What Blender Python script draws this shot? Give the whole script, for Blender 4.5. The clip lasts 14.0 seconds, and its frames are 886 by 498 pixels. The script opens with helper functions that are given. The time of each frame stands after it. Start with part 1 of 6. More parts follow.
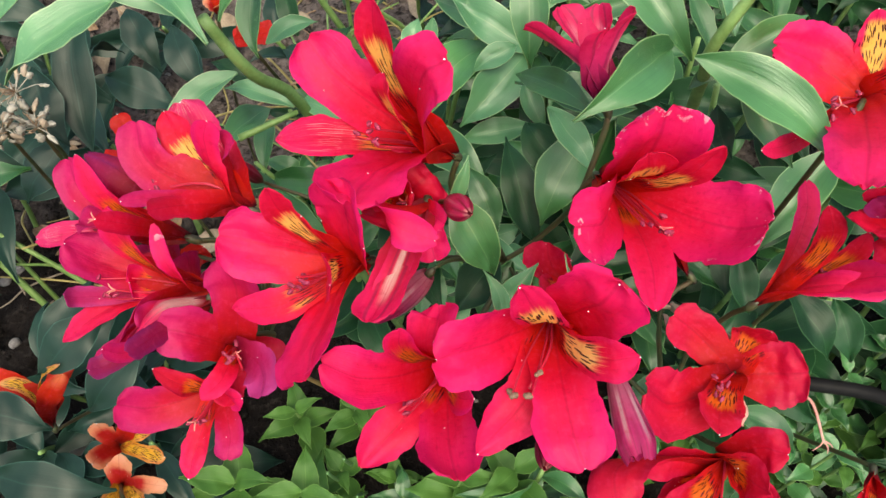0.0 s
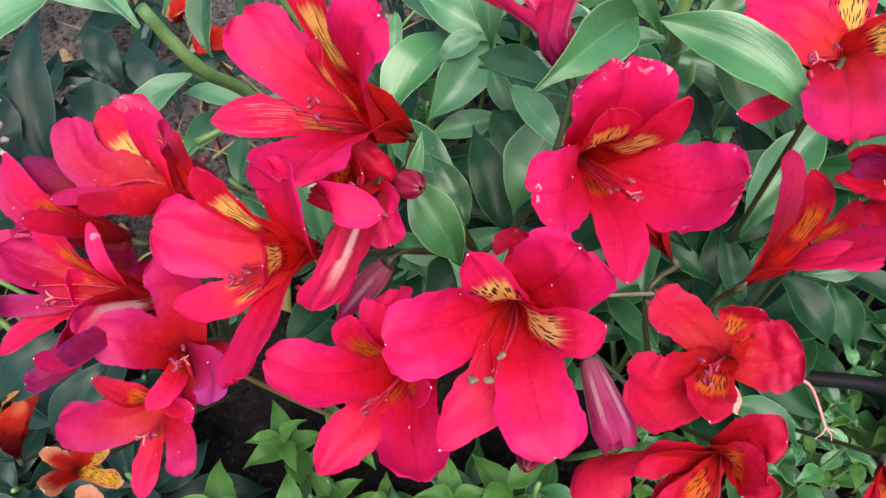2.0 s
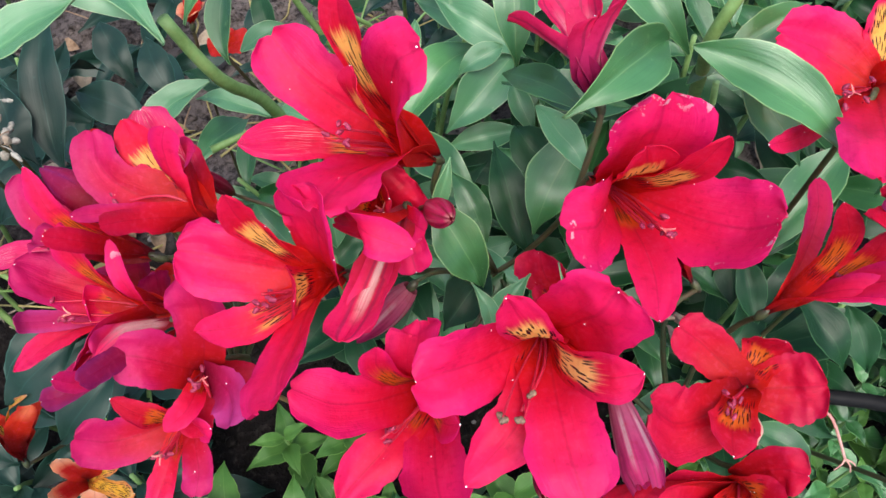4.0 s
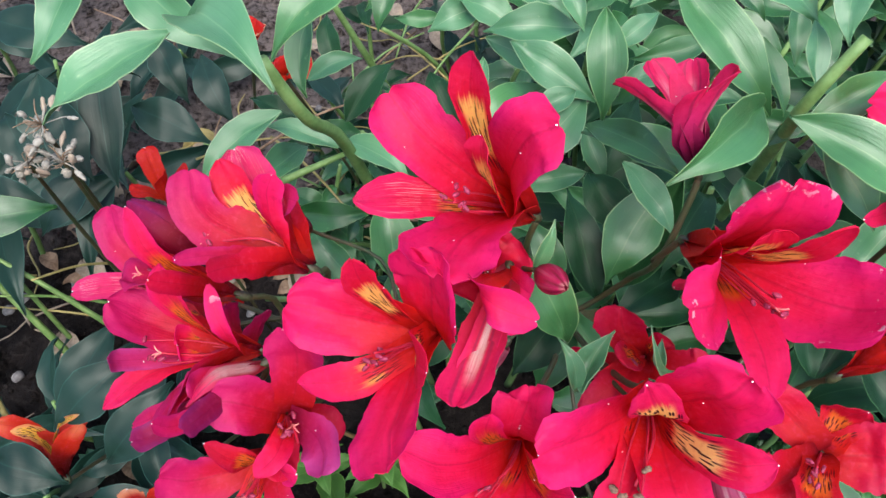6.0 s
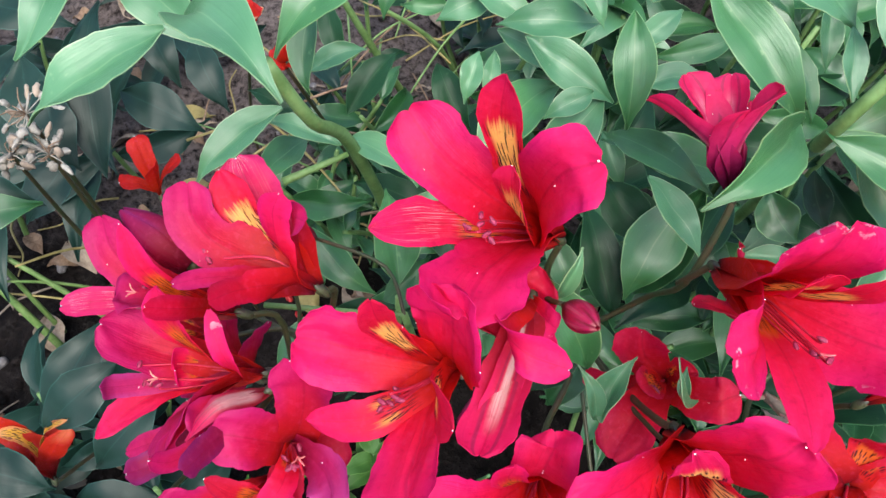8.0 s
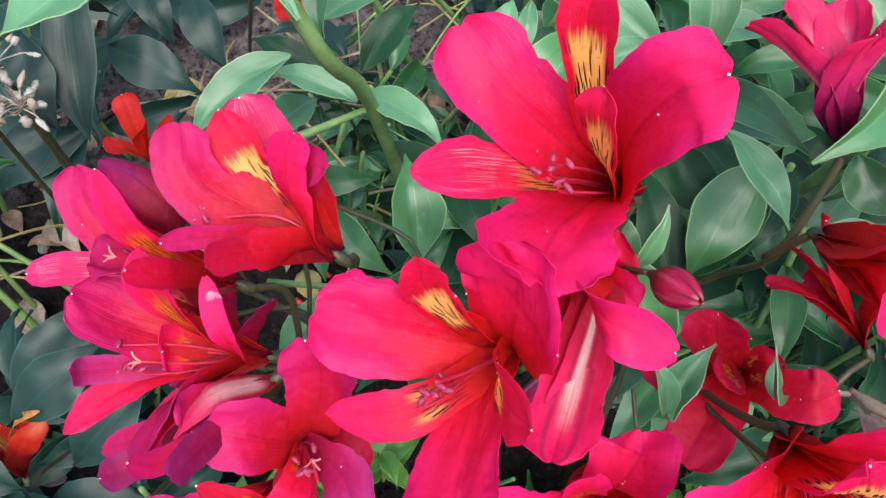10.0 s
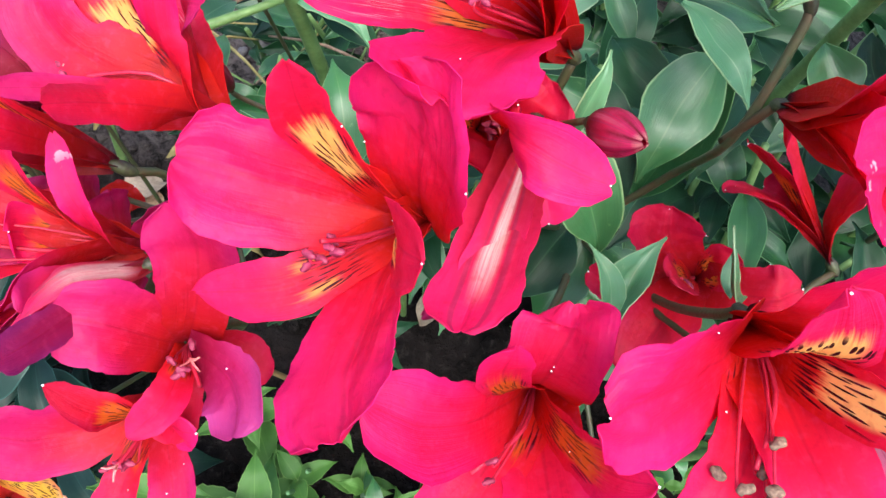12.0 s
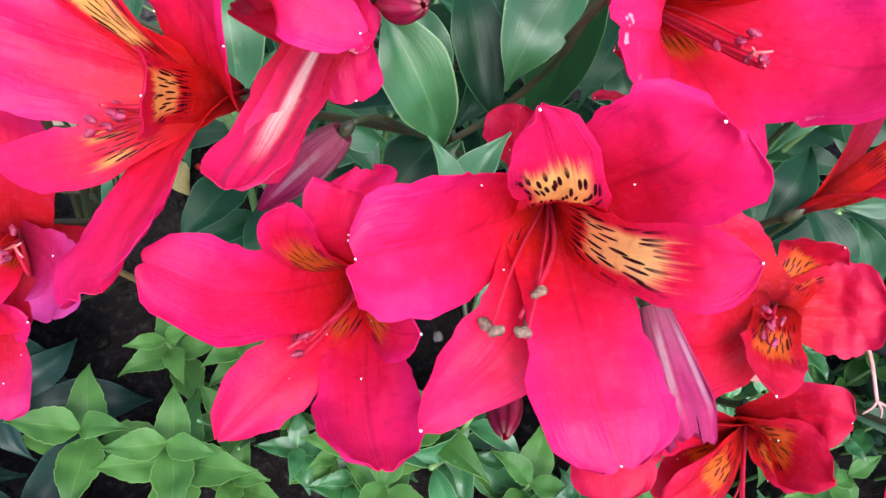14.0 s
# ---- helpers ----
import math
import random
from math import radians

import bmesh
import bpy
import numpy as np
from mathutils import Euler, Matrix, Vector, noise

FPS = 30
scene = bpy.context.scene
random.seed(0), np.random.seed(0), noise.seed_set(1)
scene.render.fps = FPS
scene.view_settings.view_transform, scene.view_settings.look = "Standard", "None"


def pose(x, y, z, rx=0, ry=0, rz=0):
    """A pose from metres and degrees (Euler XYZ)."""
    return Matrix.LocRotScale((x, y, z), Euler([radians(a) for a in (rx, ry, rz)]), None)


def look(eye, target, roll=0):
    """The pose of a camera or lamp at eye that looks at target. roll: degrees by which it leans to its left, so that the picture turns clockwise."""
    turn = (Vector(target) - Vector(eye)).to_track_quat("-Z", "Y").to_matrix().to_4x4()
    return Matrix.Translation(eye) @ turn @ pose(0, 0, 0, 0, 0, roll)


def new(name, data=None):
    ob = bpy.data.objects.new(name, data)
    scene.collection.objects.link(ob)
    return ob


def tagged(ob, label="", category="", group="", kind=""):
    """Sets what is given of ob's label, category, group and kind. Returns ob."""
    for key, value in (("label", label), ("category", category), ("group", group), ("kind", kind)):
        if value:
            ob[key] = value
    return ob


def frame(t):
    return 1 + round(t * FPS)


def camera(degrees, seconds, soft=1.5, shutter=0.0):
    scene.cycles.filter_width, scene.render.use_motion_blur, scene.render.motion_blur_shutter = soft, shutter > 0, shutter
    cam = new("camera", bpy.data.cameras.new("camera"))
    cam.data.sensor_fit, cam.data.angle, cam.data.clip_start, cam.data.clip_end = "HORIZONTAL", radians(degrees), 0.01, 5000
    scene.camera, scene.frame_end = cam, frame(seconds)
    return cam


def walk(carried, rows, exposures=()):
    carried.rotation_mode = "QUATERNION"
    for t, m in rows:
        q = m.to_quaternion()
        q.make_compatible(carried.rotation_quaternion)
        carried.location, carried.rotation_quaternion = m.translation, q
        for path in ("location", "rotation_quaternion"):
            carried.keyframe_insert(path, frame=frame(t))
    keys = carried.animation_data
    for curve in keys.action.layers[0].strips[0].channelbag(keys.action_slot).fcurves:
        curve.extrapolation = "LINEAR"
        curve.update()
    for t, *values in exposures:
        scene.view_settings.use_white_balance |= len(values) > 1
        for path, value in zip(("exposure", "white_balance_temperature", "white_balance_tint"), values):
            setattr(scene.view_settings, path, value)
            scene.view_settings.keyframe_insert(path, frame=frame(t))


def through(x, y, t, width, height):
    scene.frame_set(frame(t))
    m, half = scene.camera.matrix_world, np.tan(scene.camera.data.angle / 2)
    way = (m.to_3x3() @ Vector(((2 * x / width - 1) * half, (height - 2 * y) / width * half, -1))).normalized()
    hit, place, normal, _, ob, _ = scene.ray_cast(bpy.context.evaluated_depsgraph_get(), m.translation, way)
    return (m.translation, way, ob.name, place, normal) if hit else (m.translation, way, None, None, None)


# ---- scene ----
cam = camera(59.0, 14.0)
METRES, EYE, TILT, LEAN, TURN = 0.31, 0.70, -60.0, 0.0, 0.0
ROWS = [
    (0.0, 0.0, 0.0, 0.0, -0.0, 0.0, 0.0),
    (0.5, 0.0321, 0.0123, -0.0554, 0.21, 0.94, 1.47),
    (1.0, 0.0546, 0.0427, -0.0799, 0.21, 1.97, 1.55),
    (1.5, 0.0614, 0.062, -0.0615, 0.25, 2.55, 2.4),
    (2.0, 0.0532, 0.0725, -0.0558, 0.31, 2.24, 2.68),
    (2.5, 0.036, 0.0836, -0.0446, 0.18, 1.6, 2.7),
    (3.0, 0.0301, 0.0869, -0.0341, 0.04, 1.44, 2.31),
    (5.5, -0.0584, 0.0786, 0.0384, -0.65, 1.28, -0.38),
    (6.0, -0.1109, 0.0762, 0.058, -0.93, 1.37, -1.29),
    (6.5, -0.1456, 0.0656, 0.0836, -0.68, 1.3, -1.95),
    (7.0, -0.1389, 0.0921, 0.0994, -1.72, 0.45, -1.94),
    (9.5, -0.1799, 0.2387, 0.1118, -2.09, -1.66, -2.81),
    (10.0, -0.1936, 0.3014, 0.0831, -2.48, -1.3, -3.0),
    (10.5, -0.2103, 0.3554, 0.0513, -2.95, -1.14, -3.09),
    (11.0, -0.2029, 0.3858, 0.009, -3.58, -1.8, -3.04),
    (11.5, -0.1642, 0.3953, 0.0026, -4.65, -1.99, -3.1),
    (12.0, -0.1366, 0.4062, -0.0131, -5.11, -2.36, -3.28),
    (12.5, -0.1024, 0.4121, -0.0294, -5.59, -3.02, -3.28),
    (13.0, -0.0812, 0.4017, -0.0475, -5.93, -3.72, -3.38),
    (13.5, -0.0475, 0.393, -0.0599, -6.35, -4.16, -3.02),
    (14.0, -0.01, 0.3822, -0.0708, -6.56, -4.79, -2.79),
]
walk(cam, [(t, pose(0, 0, EYE, TILT, LEAN, TURN) @ pose(METRES * x, METRES * y, METRES * z, 90 + pitch, roll, yaw)) for t, x, y, z, yaw, pitch, roll in ROWS], [(0.0, 1.2, 7700, 3), (1.5, 1.22, 6850, 7), (3.0, 1.2, 6550, 9), (7.0, 1.25, 6300, 8), (9.5, 1.36, 6300, 10), (10.9, 1.38, 6250, 11), (11.5, 1.70, 6300, 8), (12.7, 1.72, 6150, 9), (14.0, 1.58, 5950, 11)])

# ---- light ----
world = bpy.data.worlds.new("sky")
scene.world = world
world.use_nodes = True
sky = world.node_tree.nodes.new("ShaderNodeTexSky")
sky.sky_type, sky.sun_disc = "NISHITA", False
SUN_UP, SUN_ROUND = 64.0, 170.0
sky.sun_elevation, sky.sun_rotation = radians(SUN_UP), radians(SUN_ROUND)
sky.dust_density, sky.ozone_density = 3.0, 1.0
world.node_tree.links.new(sky.outputs[0], world.node_tree.nodes["Background"].inputs[0])
world.node_tree.nodes["Background"].inputs[1].default_value = 0.15
lamp = bpy.data.lights.new("sun", "SUN")
lamp.energy, lamp.angle, lamp.color = 1.6, radians(36), (1.0, 0.96, 0.9)
sun = new("sun", lamp)
sun.matrix_world = look((0.5 * math.sin(radians(SUN_ROUND)), 0.5 * math.cos(radians(SUN_ROUND)), 0.5 * math.tan(radians(SUN_UP))), (0, 0, 0))


# ---- materials ----
class Nodes:
    """A short way to write node trees."""

    def __init__(self, name):
        self.mat = bpy.data.materials.new(name)
        self.mat.use_nodes = True
        self.tree = self.mat.node_tree
        self.tree.nodes.clear()
        self.out = self.tree.nodes.new("ShaderNodeOutputMaterial")

    def put(self, kind, **inputs):
        node = self.tree.nodes.new(kind)
        for key, value in inputs.items():
            slot = node.inputs[int(key[1:])] if key[0] == "n" and key[1:].isdigit() else node.inputs[key.replace("_", " ")]
            if isinstance(value, bpy.types.NodeSocket):
                self.tree.links.new(value, slot)
            else:
                slot.default_value = value
        return node

    def math(self, op, a, b=0.0, c=0.0, clamp=False):
        node = self.put("ShaderNodeMath", n0=a, n1=b, n2=c)
        node.operation, node.use_clamp = op, clamp
        return node.outputs[0]

    def ramp(self, fac, stops):
        node = self.put("ShaderNodeValToRGB", Fac=fac)
        els = node.color_ramp.elements
        while len(els) < len(stops):
            els.new(0.5)
        for e, (at, col) in zip(els, stops):
            e.position, e.color = at, (*col, 1.0)
        return node.outputs[0]

    def step(self, value, lo, hi):
        node = self.put("ShaderNodeMapRange", Value=value, From_Min=lo, From_Max=hi)
        node.interpolation_type = "SMOOTHSTEP"
        return node.outputs[0]

    def mix(self, fac, a, b, blend="MIX"):
        node = self.put("ShaderNodeMix")
        node.data_type, node.blend_type = "RGBA", blend
        for slot, value in ((0, fac), (6, a), (7, b)):
            if isinstance(value, bpy.types.NodeSocket):
                self.tree.links.new(value, node.inputs[slot])
            else:
                node.inputs[slot].default_value = value if slot == 0 else (*value, 1.0)
        return node.outputs[2]

    def noise(self, vector, scale, detail=3.0, rough=0.55):
        return self.put("ShaderNodeTexNoise", Vector=vector, Scale=scale, Detail=detail, Roughness=rough).outputs[0]

    def spot(self):
        return self.put("ShaderNodeTexCoord").outputs["Object"]

    def along(self):
        """u across and v along the blade, from its UV map, and a vector of both."""
        uv = self.put("ShaderNodeUVMap").outputs[0]
        sep = self.put("ShaderNodeSeparateXYZ", Vector=uv)
        return uv, sep.outputs[0], sep.outputs[1]

    def bump(self, height, strength, distance):
        return self.put("ShaderNodeBump", Strength=strength, Distance=distance, Height=height).outputs[0]

    def finish(self, color, rough=0.5, normal=None, through=0.0, through_color=None, spec=0.5, sheen=0.0, coat=0.0):
        skin = self.put("ShaderNodeBsdfPrincipled", Roughness=rough, Specular_IOR_Level=spec, Sheen_Weight=sheen, Coat_Weight=coat)
        for slot, value in (("Base Color", color), ("Normal", normal)):
            if isinstance(value, bpy.types.NodeSocket):
                self.tree.links.new(value, skin.inputs[slot])
            elif value is not None:
                skin.inputs[slot].default_value = (*value, 1.0)
        shader = skin.outputs[0]
        if through:
            lit = self.put("ShaderNodeBsdfTranslucent")
            value = through_color if through_color is not None else color
            if isinstance(value, bpy.types.NodeSocket):
                self.tree.links.new(value, lit.inputs[0])
            else:
                lit.inputs[0].default_value = (*value, 1.0)
            shader = self.put("ShaderNodeMixShader", Fac=through, n1=shader, n2=lit.outputs[0]).outputs[0]
        self.tree.links.new(shader, self.out.inputs[0])
        return self.mat


def petal_material(name, stops, edge, blotch=None, streaks=0.0, pale=None, blotch_span=(0.36, 0.42, 0.57, 0.64), bleach=False, frost=False, dashes=(15.0, 7.0), tinge=(0.78, 0.02, 0.26), parted=False, broad=(0.16, 0.06)):
    n = Nodes(name)
    uv, u, v = n.along()
    side = n.math("ABSOLUTE", n.math("SUBTRACT", u, 0.5))
    cloud = n.noise(n.spot(), 55.0, 3.0)
    drift = n.math("ADD", v, n.math("MULTIPLY", n.math("SUBTRACT", cloud, 0.5), 0.22))
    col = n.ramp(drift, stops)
    rim = n.step(n.math("ADD", side, n.math("MULTIPLY", cloud, 0.22)), 0.30, 0.62)
    col = n.mix(n.math("MULTIPLY", rim, n.step(v, 0.4, 0.75)), col, edge)
    stretch = n.put("ShaderNodeMapping", Vector=uv, Scale=(34.0, 2.2, 1.0)).outputs[0]
    veins = n.noise(stretch, 1.0, 2.0)
    col = n.mix(n.math("MULTIPLY", n.step(veins, 0.52, 0.75), 0.16), col, (0.5, 0.0, 0.03))
    flush = n.step(n.noise(n.spot(), 24.0, 2.0), 0.5, 0.72)
    col = n.mix(n.math("MULTIPLY", flush, n.math("MULTIPLY", n.step(v, 0.4, 0.9), 0.3)), col, tinge)
    mid = n.step(side, 0.035, 0.0)
    col = n.mix(n.math("MULTIPLY", mid, 0.25), col, (0.35, 0.0, 0.02))
    if pale:
        band = n.math("MULTIPLY", n.step(side, *broad), n.math("MULTIPLY", n.step(v, 0.1, 0.3), n.step(v, 0.9, 0.6)))
        groove = n.math("MULTIPLY", n.step(side, 0.16, 0.19), n.step(side, 0.27, 0.22))
        col = n.mix(n.math("MULTIPLY", groove, 0.5), col, (0.30, 0.03, 0.09))
        stripe = n.step(n.noise(stretch, 1.6, 2.0), 0.3, 0.6)
        col = n.mix(n.math("MULTIPLY", band, n.math("ADD", 0.5, n.math("MULTIPLY", stripe, 0.5))), col, pale)
    if blotch:
        a, b, c, d = blotch_span
        feather = n.math("ADD", n.math("ADD", v, n.math("MULTIPLY", n.math("SUBTRACT", cloud, 0.5), 0.12)), n.math("MULTIPLY", n.math("SUBTRACT", veins, 0.5), 0.14))
        zone = n.math("MULTIPLY", n.step(feather, a, b), n.step(feather, d, c))
        zone = n.math("MULTIPLY", zone, n.step(n.math("ADD", side, n.math("MULTIPLY", cloud, 0.12)), 0.43, 0.28))
        if parted:
            zone = n.math("MULTIPLY", zone, n.step(side, 0.10, 0.22))
        col = n.mix(zone, col, blotch)
        fan = n.math("DIVIDE", n.math("SUBTRACT", u, 0.5), n.math("ADD", 0.35, v))
        pair = n.put("ShaderNodeCombineXYZ", X=fan, Y=v).outputs[0]
        dash = n.put("ShaderNodeMapping", Vector=pair, Scale=(*dashes, 1.0)).outputs[0]
        cells = n.put("ShaderNodeTexVoronoi", Vector=dash, Scale=1.0, Randomness=0.9)
        cells.voronoi_dimensions = "2D"
        cell = cells.outputs[0]
        mark = n.math("MULTIPLY", n.step(cell, 0.31, 0.24), n.math("MULTIPLY", n.step(v, a - 0.10, a), n.step(v, d - 0.01, d - 0.09)))
        mark = n.math("MULTIPLY", mark, n.step(side, 0.45, 0.37))
        col = n.mix(n.math("MULTIPLY", mark, streaks), col, (0.035, 0.0, 0.006))
    if frost:
        hair = n.step(n.noise(stretch, 1.5, 2.0), 0.52, 0.62)
        hair = n.math("MULTIPLY", hair, n.math("MULTIPLY", n.step(v, 0.4, 0.55), n.step(side, 0.44, 0.3)))
        patch = n.step(n.noise(n.spot(), 95.0, 2.0), 0.47, 0.60)
        col = n.mix(n.math("MULTIPLY", hair, n.math("ADD", 0.08, n.math("MULTIPLY", patch, 0.55))), col, (0.88, 0.55, 0.60))
    if bleach:
        worn = n.step(n.noise(n.spot(), 230.0, 3.0), 0.60, 0.64)
        worn = n.math("MULTIPLY", worn, n.math("MAXIMUM", n.step(v, 0.87, 0.95), n.math("MULTIPLY", n.step(side, 0.40, 0.46), n.step(v, 0.65, 0.75))))
        col = n.mix(n.math("MULTIPLY", worn, 0.85), col, (0.80, 0.55, 0.62))
    speck = n.noise(n.spot(), 420.0, 2.0)
    col = n.mix(n.math("MULTIPLY", n.step(speck, 0.50, 0.72), 0.12), col, (0.95, 0.10, 0.30))
    col = n.mix(n.math("MULTIPLY", n.step(speck, 0.45, 0.28), 0.22), col, (0.45, 0.0, 0.03))
    relief = n.math("ADD", n.math("MULTIPLY", veins, 0.7), n.math("MULTIPLY", n.noise(n.spot(), 900.0, 2.0), 0.5))
    return n.finish(col, 0.5, n.bump(relief, 0.55, 0.0008), 0.58, col, 0.34)


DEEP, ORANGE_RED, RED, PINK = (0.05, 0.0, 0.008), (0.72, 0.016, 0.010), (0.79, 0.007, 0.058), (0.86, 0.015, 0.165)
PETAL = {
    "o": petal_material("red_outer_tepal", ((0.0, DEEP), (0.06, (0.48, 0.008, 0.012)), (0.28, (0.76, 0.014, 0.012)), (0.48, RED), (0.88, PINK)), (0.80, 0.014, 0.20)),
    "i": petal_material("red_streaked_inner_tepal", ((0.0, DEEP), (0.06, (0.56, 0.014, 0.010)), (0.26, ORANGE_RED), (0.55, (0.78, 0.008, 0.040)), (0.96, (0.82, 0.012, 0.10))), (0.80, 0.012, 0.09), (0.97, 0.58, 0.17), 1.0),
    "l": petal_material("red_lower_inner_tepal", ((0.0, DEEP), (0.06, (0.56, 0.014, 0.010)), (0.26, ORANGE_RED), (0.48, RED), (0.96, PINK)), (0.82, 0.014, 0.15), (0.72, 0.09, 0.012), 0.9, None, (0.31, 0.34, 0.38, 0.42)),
    "w": petal_material("pale_backed_tepal", ((0.0, (0.2, 0.02, 0.03)), (0.3, (0.6, 0.02, 0.05)), (0.95, PINK)), (0.82, 0.02, 0.17), None, 0.0, (0.84, 0.64, 0.60)),
    "p": petal_material("faded_purple_tepal", ((0.0, (0.2, 0.003, 0.02)), (0.35, (0.38, 0.004, 0.04)), (0.6, (0.38, 0.008, 0.085)), (0.95, (0.36, 0.013, 0.13))), (0.31, 0.018, 0.16), tinge=(0.30, 0.02, 0.18)),
    "y": petal_material("orange_tepal", tinge=(0.7, 0.2, 0.08), stops=((0.0, (0.2, 0.01, 0.005)), (0.3, (0.50, 0.02, 0.012)), (0.62, (0.56, 0.02, 0.02)), (0.75, (0.82, 0.32, 0.18)), (0.95, (0.88, 0.52, 0.34))), edge=(0.8, 0.42, 0.24)),
    "z": petal_material("yellow_streaked_tepal", tinge=(0.7, 0.4, 0.1), stops=((0.0, (0.3, 0.02, 0.005)), (0.3, (0.7, 0.3, 0.03)), (0.95, (0.8, 0.5, 0.2))), edge=(0.75, 0.3, 0.1), blotch=(0.82, 0.5, 0.06), streaks=1.0, blotch_span=(0.15, 0.25, 0.8, 0.95)),
    "r": petal_material("scarlet_tepal", tinge=(0.6, 0.02, 0.02), stops=((0.0, (0.3, 0.01, 0.005)), (0.3, (0.6, 0.03, 0.005)), (0.95, (0.66, 0.02, 0.015))), edge=(0.6, 0.02, 0.02)),
}
PETAL["j"] = petal_material("red_orange_throated_tepal", ((0.0, DEEP), (0.06, (0.56, 0.014, 0.010)), (0.26, ORANGE_RED), (0.5, RED), (0.96, PINK)), (0.80, 0.014, 0.20), (0.80, 0.17, 0.02), 0.75, None, (0.30, 0.42, 0.50, 0.62))
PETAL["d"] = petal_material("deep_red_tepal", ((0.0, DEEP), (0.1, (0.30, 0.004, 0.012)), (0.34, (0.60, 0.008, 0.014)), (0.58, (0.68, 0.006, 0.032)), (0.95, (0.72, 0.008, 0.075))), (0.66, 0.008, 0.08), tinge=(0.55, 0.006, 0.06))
PETAL["m"] = petal_material("magenta_pink_tepal", ((0.0, (0.06, 0.004, 0.03)), (0.2, (0.34, 0.01, 0.09)), (0.5, (0.72, 0.03, 0.20)), (0.95, (0.80, 0.02, 0.14))), (0.74, 0.02, 0.15), None, 0.0, (0.82, 0.30, 0.42))
PETAL["s"] = petal_material("bleached_spotted_tepal", ((0.0, DEEP), (0.06, (0.48, 0.008, 0.012)), (0.28, (0.76, 0.014, 0.012)), (0.48, RED), (0.88, PINK)), (0.80, 0.014, 0.20), bleach=True)
PETAL["v"] = petal_material("lilac_faded_tepal", ((0.0, (0.25, 0.003, 0.03)), (0.35, (0.46, 0.010, 0.07)), (0.62, (0.60, 0.018, 0.16)), (0.95, (0.56, 0.045, 0.26))), (0.58, 0.06, 0.30), tinge=(0.50, 0.06, 0.32))
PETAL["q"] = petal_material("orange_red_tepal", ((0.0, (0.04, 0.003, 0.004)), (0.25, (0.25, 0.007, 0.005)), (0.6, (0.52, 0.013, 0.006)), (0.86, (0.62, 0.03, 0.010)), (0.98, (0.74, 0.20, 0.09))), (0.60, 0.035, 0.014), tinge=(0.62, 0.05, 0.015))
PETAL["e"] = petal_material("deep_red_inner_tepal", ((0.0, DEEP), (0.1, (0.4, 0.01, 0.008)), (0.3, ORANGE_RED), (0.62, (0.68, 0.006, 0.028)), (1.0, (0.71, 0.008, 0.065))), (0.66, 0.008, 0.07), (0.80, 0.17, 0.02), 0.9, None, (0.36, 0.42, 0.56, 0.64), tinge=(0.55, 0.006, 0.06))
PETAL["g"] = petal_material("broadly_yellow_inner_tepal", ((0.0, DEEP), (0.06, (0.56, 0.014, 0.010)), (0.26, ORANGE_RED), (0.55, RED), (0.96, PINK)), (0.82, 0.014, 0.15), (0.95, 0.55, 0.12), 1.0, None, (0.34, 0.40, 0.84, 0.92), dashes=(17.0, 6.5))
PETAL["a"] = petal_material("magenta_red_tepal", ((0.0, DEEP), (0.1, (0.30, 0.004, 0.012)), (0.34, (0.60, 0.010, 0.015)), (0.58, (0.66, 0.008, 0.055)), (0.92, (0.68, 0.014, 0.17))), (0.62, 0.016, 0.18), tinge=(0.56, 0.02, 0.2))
PETAL["h"] = petal_material("white_streaked_lower_tepal", ((0.0, DEEP), (0.06, (0.56, 0.014, 0.010)), (0.26, ORANGE_RED), (0.48, RED), (0.96, PINK)), (0.82, 0.014, 0.15), (0.86, 0.26, 0.05), 0.9, None, (0.30, 0.36, 0.42, 0.52), frost=True)
PETAL["c"] = petal_material("cream_blotched_inner_tepal", ((0.0, DEEP), (0.06, (0.56, 0.014, 0.010)), (0.26, ORANGE_RED), (0.55, RED), (0.96, PINK)), (0.82, 0.014, 0.15), (0.97, 0.65, 0.25), 1.0, None, (0.30, 0.36, 0.53, 0.61), dashes=(11.0, 8.5))
PETAL["k"] = petal_material("red_tepal_with_parted_yellow_blotch", ((0.0, DEEP), (0.06, (0.56, 0.014, 0.010)), (0.26, ORANGE_RED), (0.55, RED), (0.96, PINK)), (0.82, 0.014, 0.15), (0.88, 0.38, 0.09), 1.0, None, (0.41, 0.46, 0.50, 0.59), parted=True)
PETAL["f"] = petal_material("white_streaked_tepal", ((0.0, DEEP), (0.06, (0.56, 0.014, 0.010)), (0.26, (0.66, 0.012, 0.02)), (0.48, (0.72, 0.010, 0.08)), (0.96, (0.78, 0.03, 0.20))), (0.74, 0.03, 0.20), frost=True)
PETAL["u"] = petal_material("red_tepal_with_broad_cream_blotch", ((0.0, DEEP), (0.06, (0.56, 0.014, 0.010)), (0.26, ORANGE_RED), (0.55, RED), (0.96, PINK)), (0.82, 0.014, 0.15), (0.97, 0.62, 0.20), 1.0, None, (0.42, 0.48, 0.68, 0.78), dashes=(13.0, 8.0))
PETAL["x"] = petal_material("broadly_pale_backed_tepal", ((0.0, (0.2, 0.02, 0.03)), (0.3, (0.6, 0.02, 0.05)), (0.95, PINK)), (0.74, 0.05, 0.17), None, 0.0, (0.80, 0.50, 0.50), broad=(0.42, 0.20))


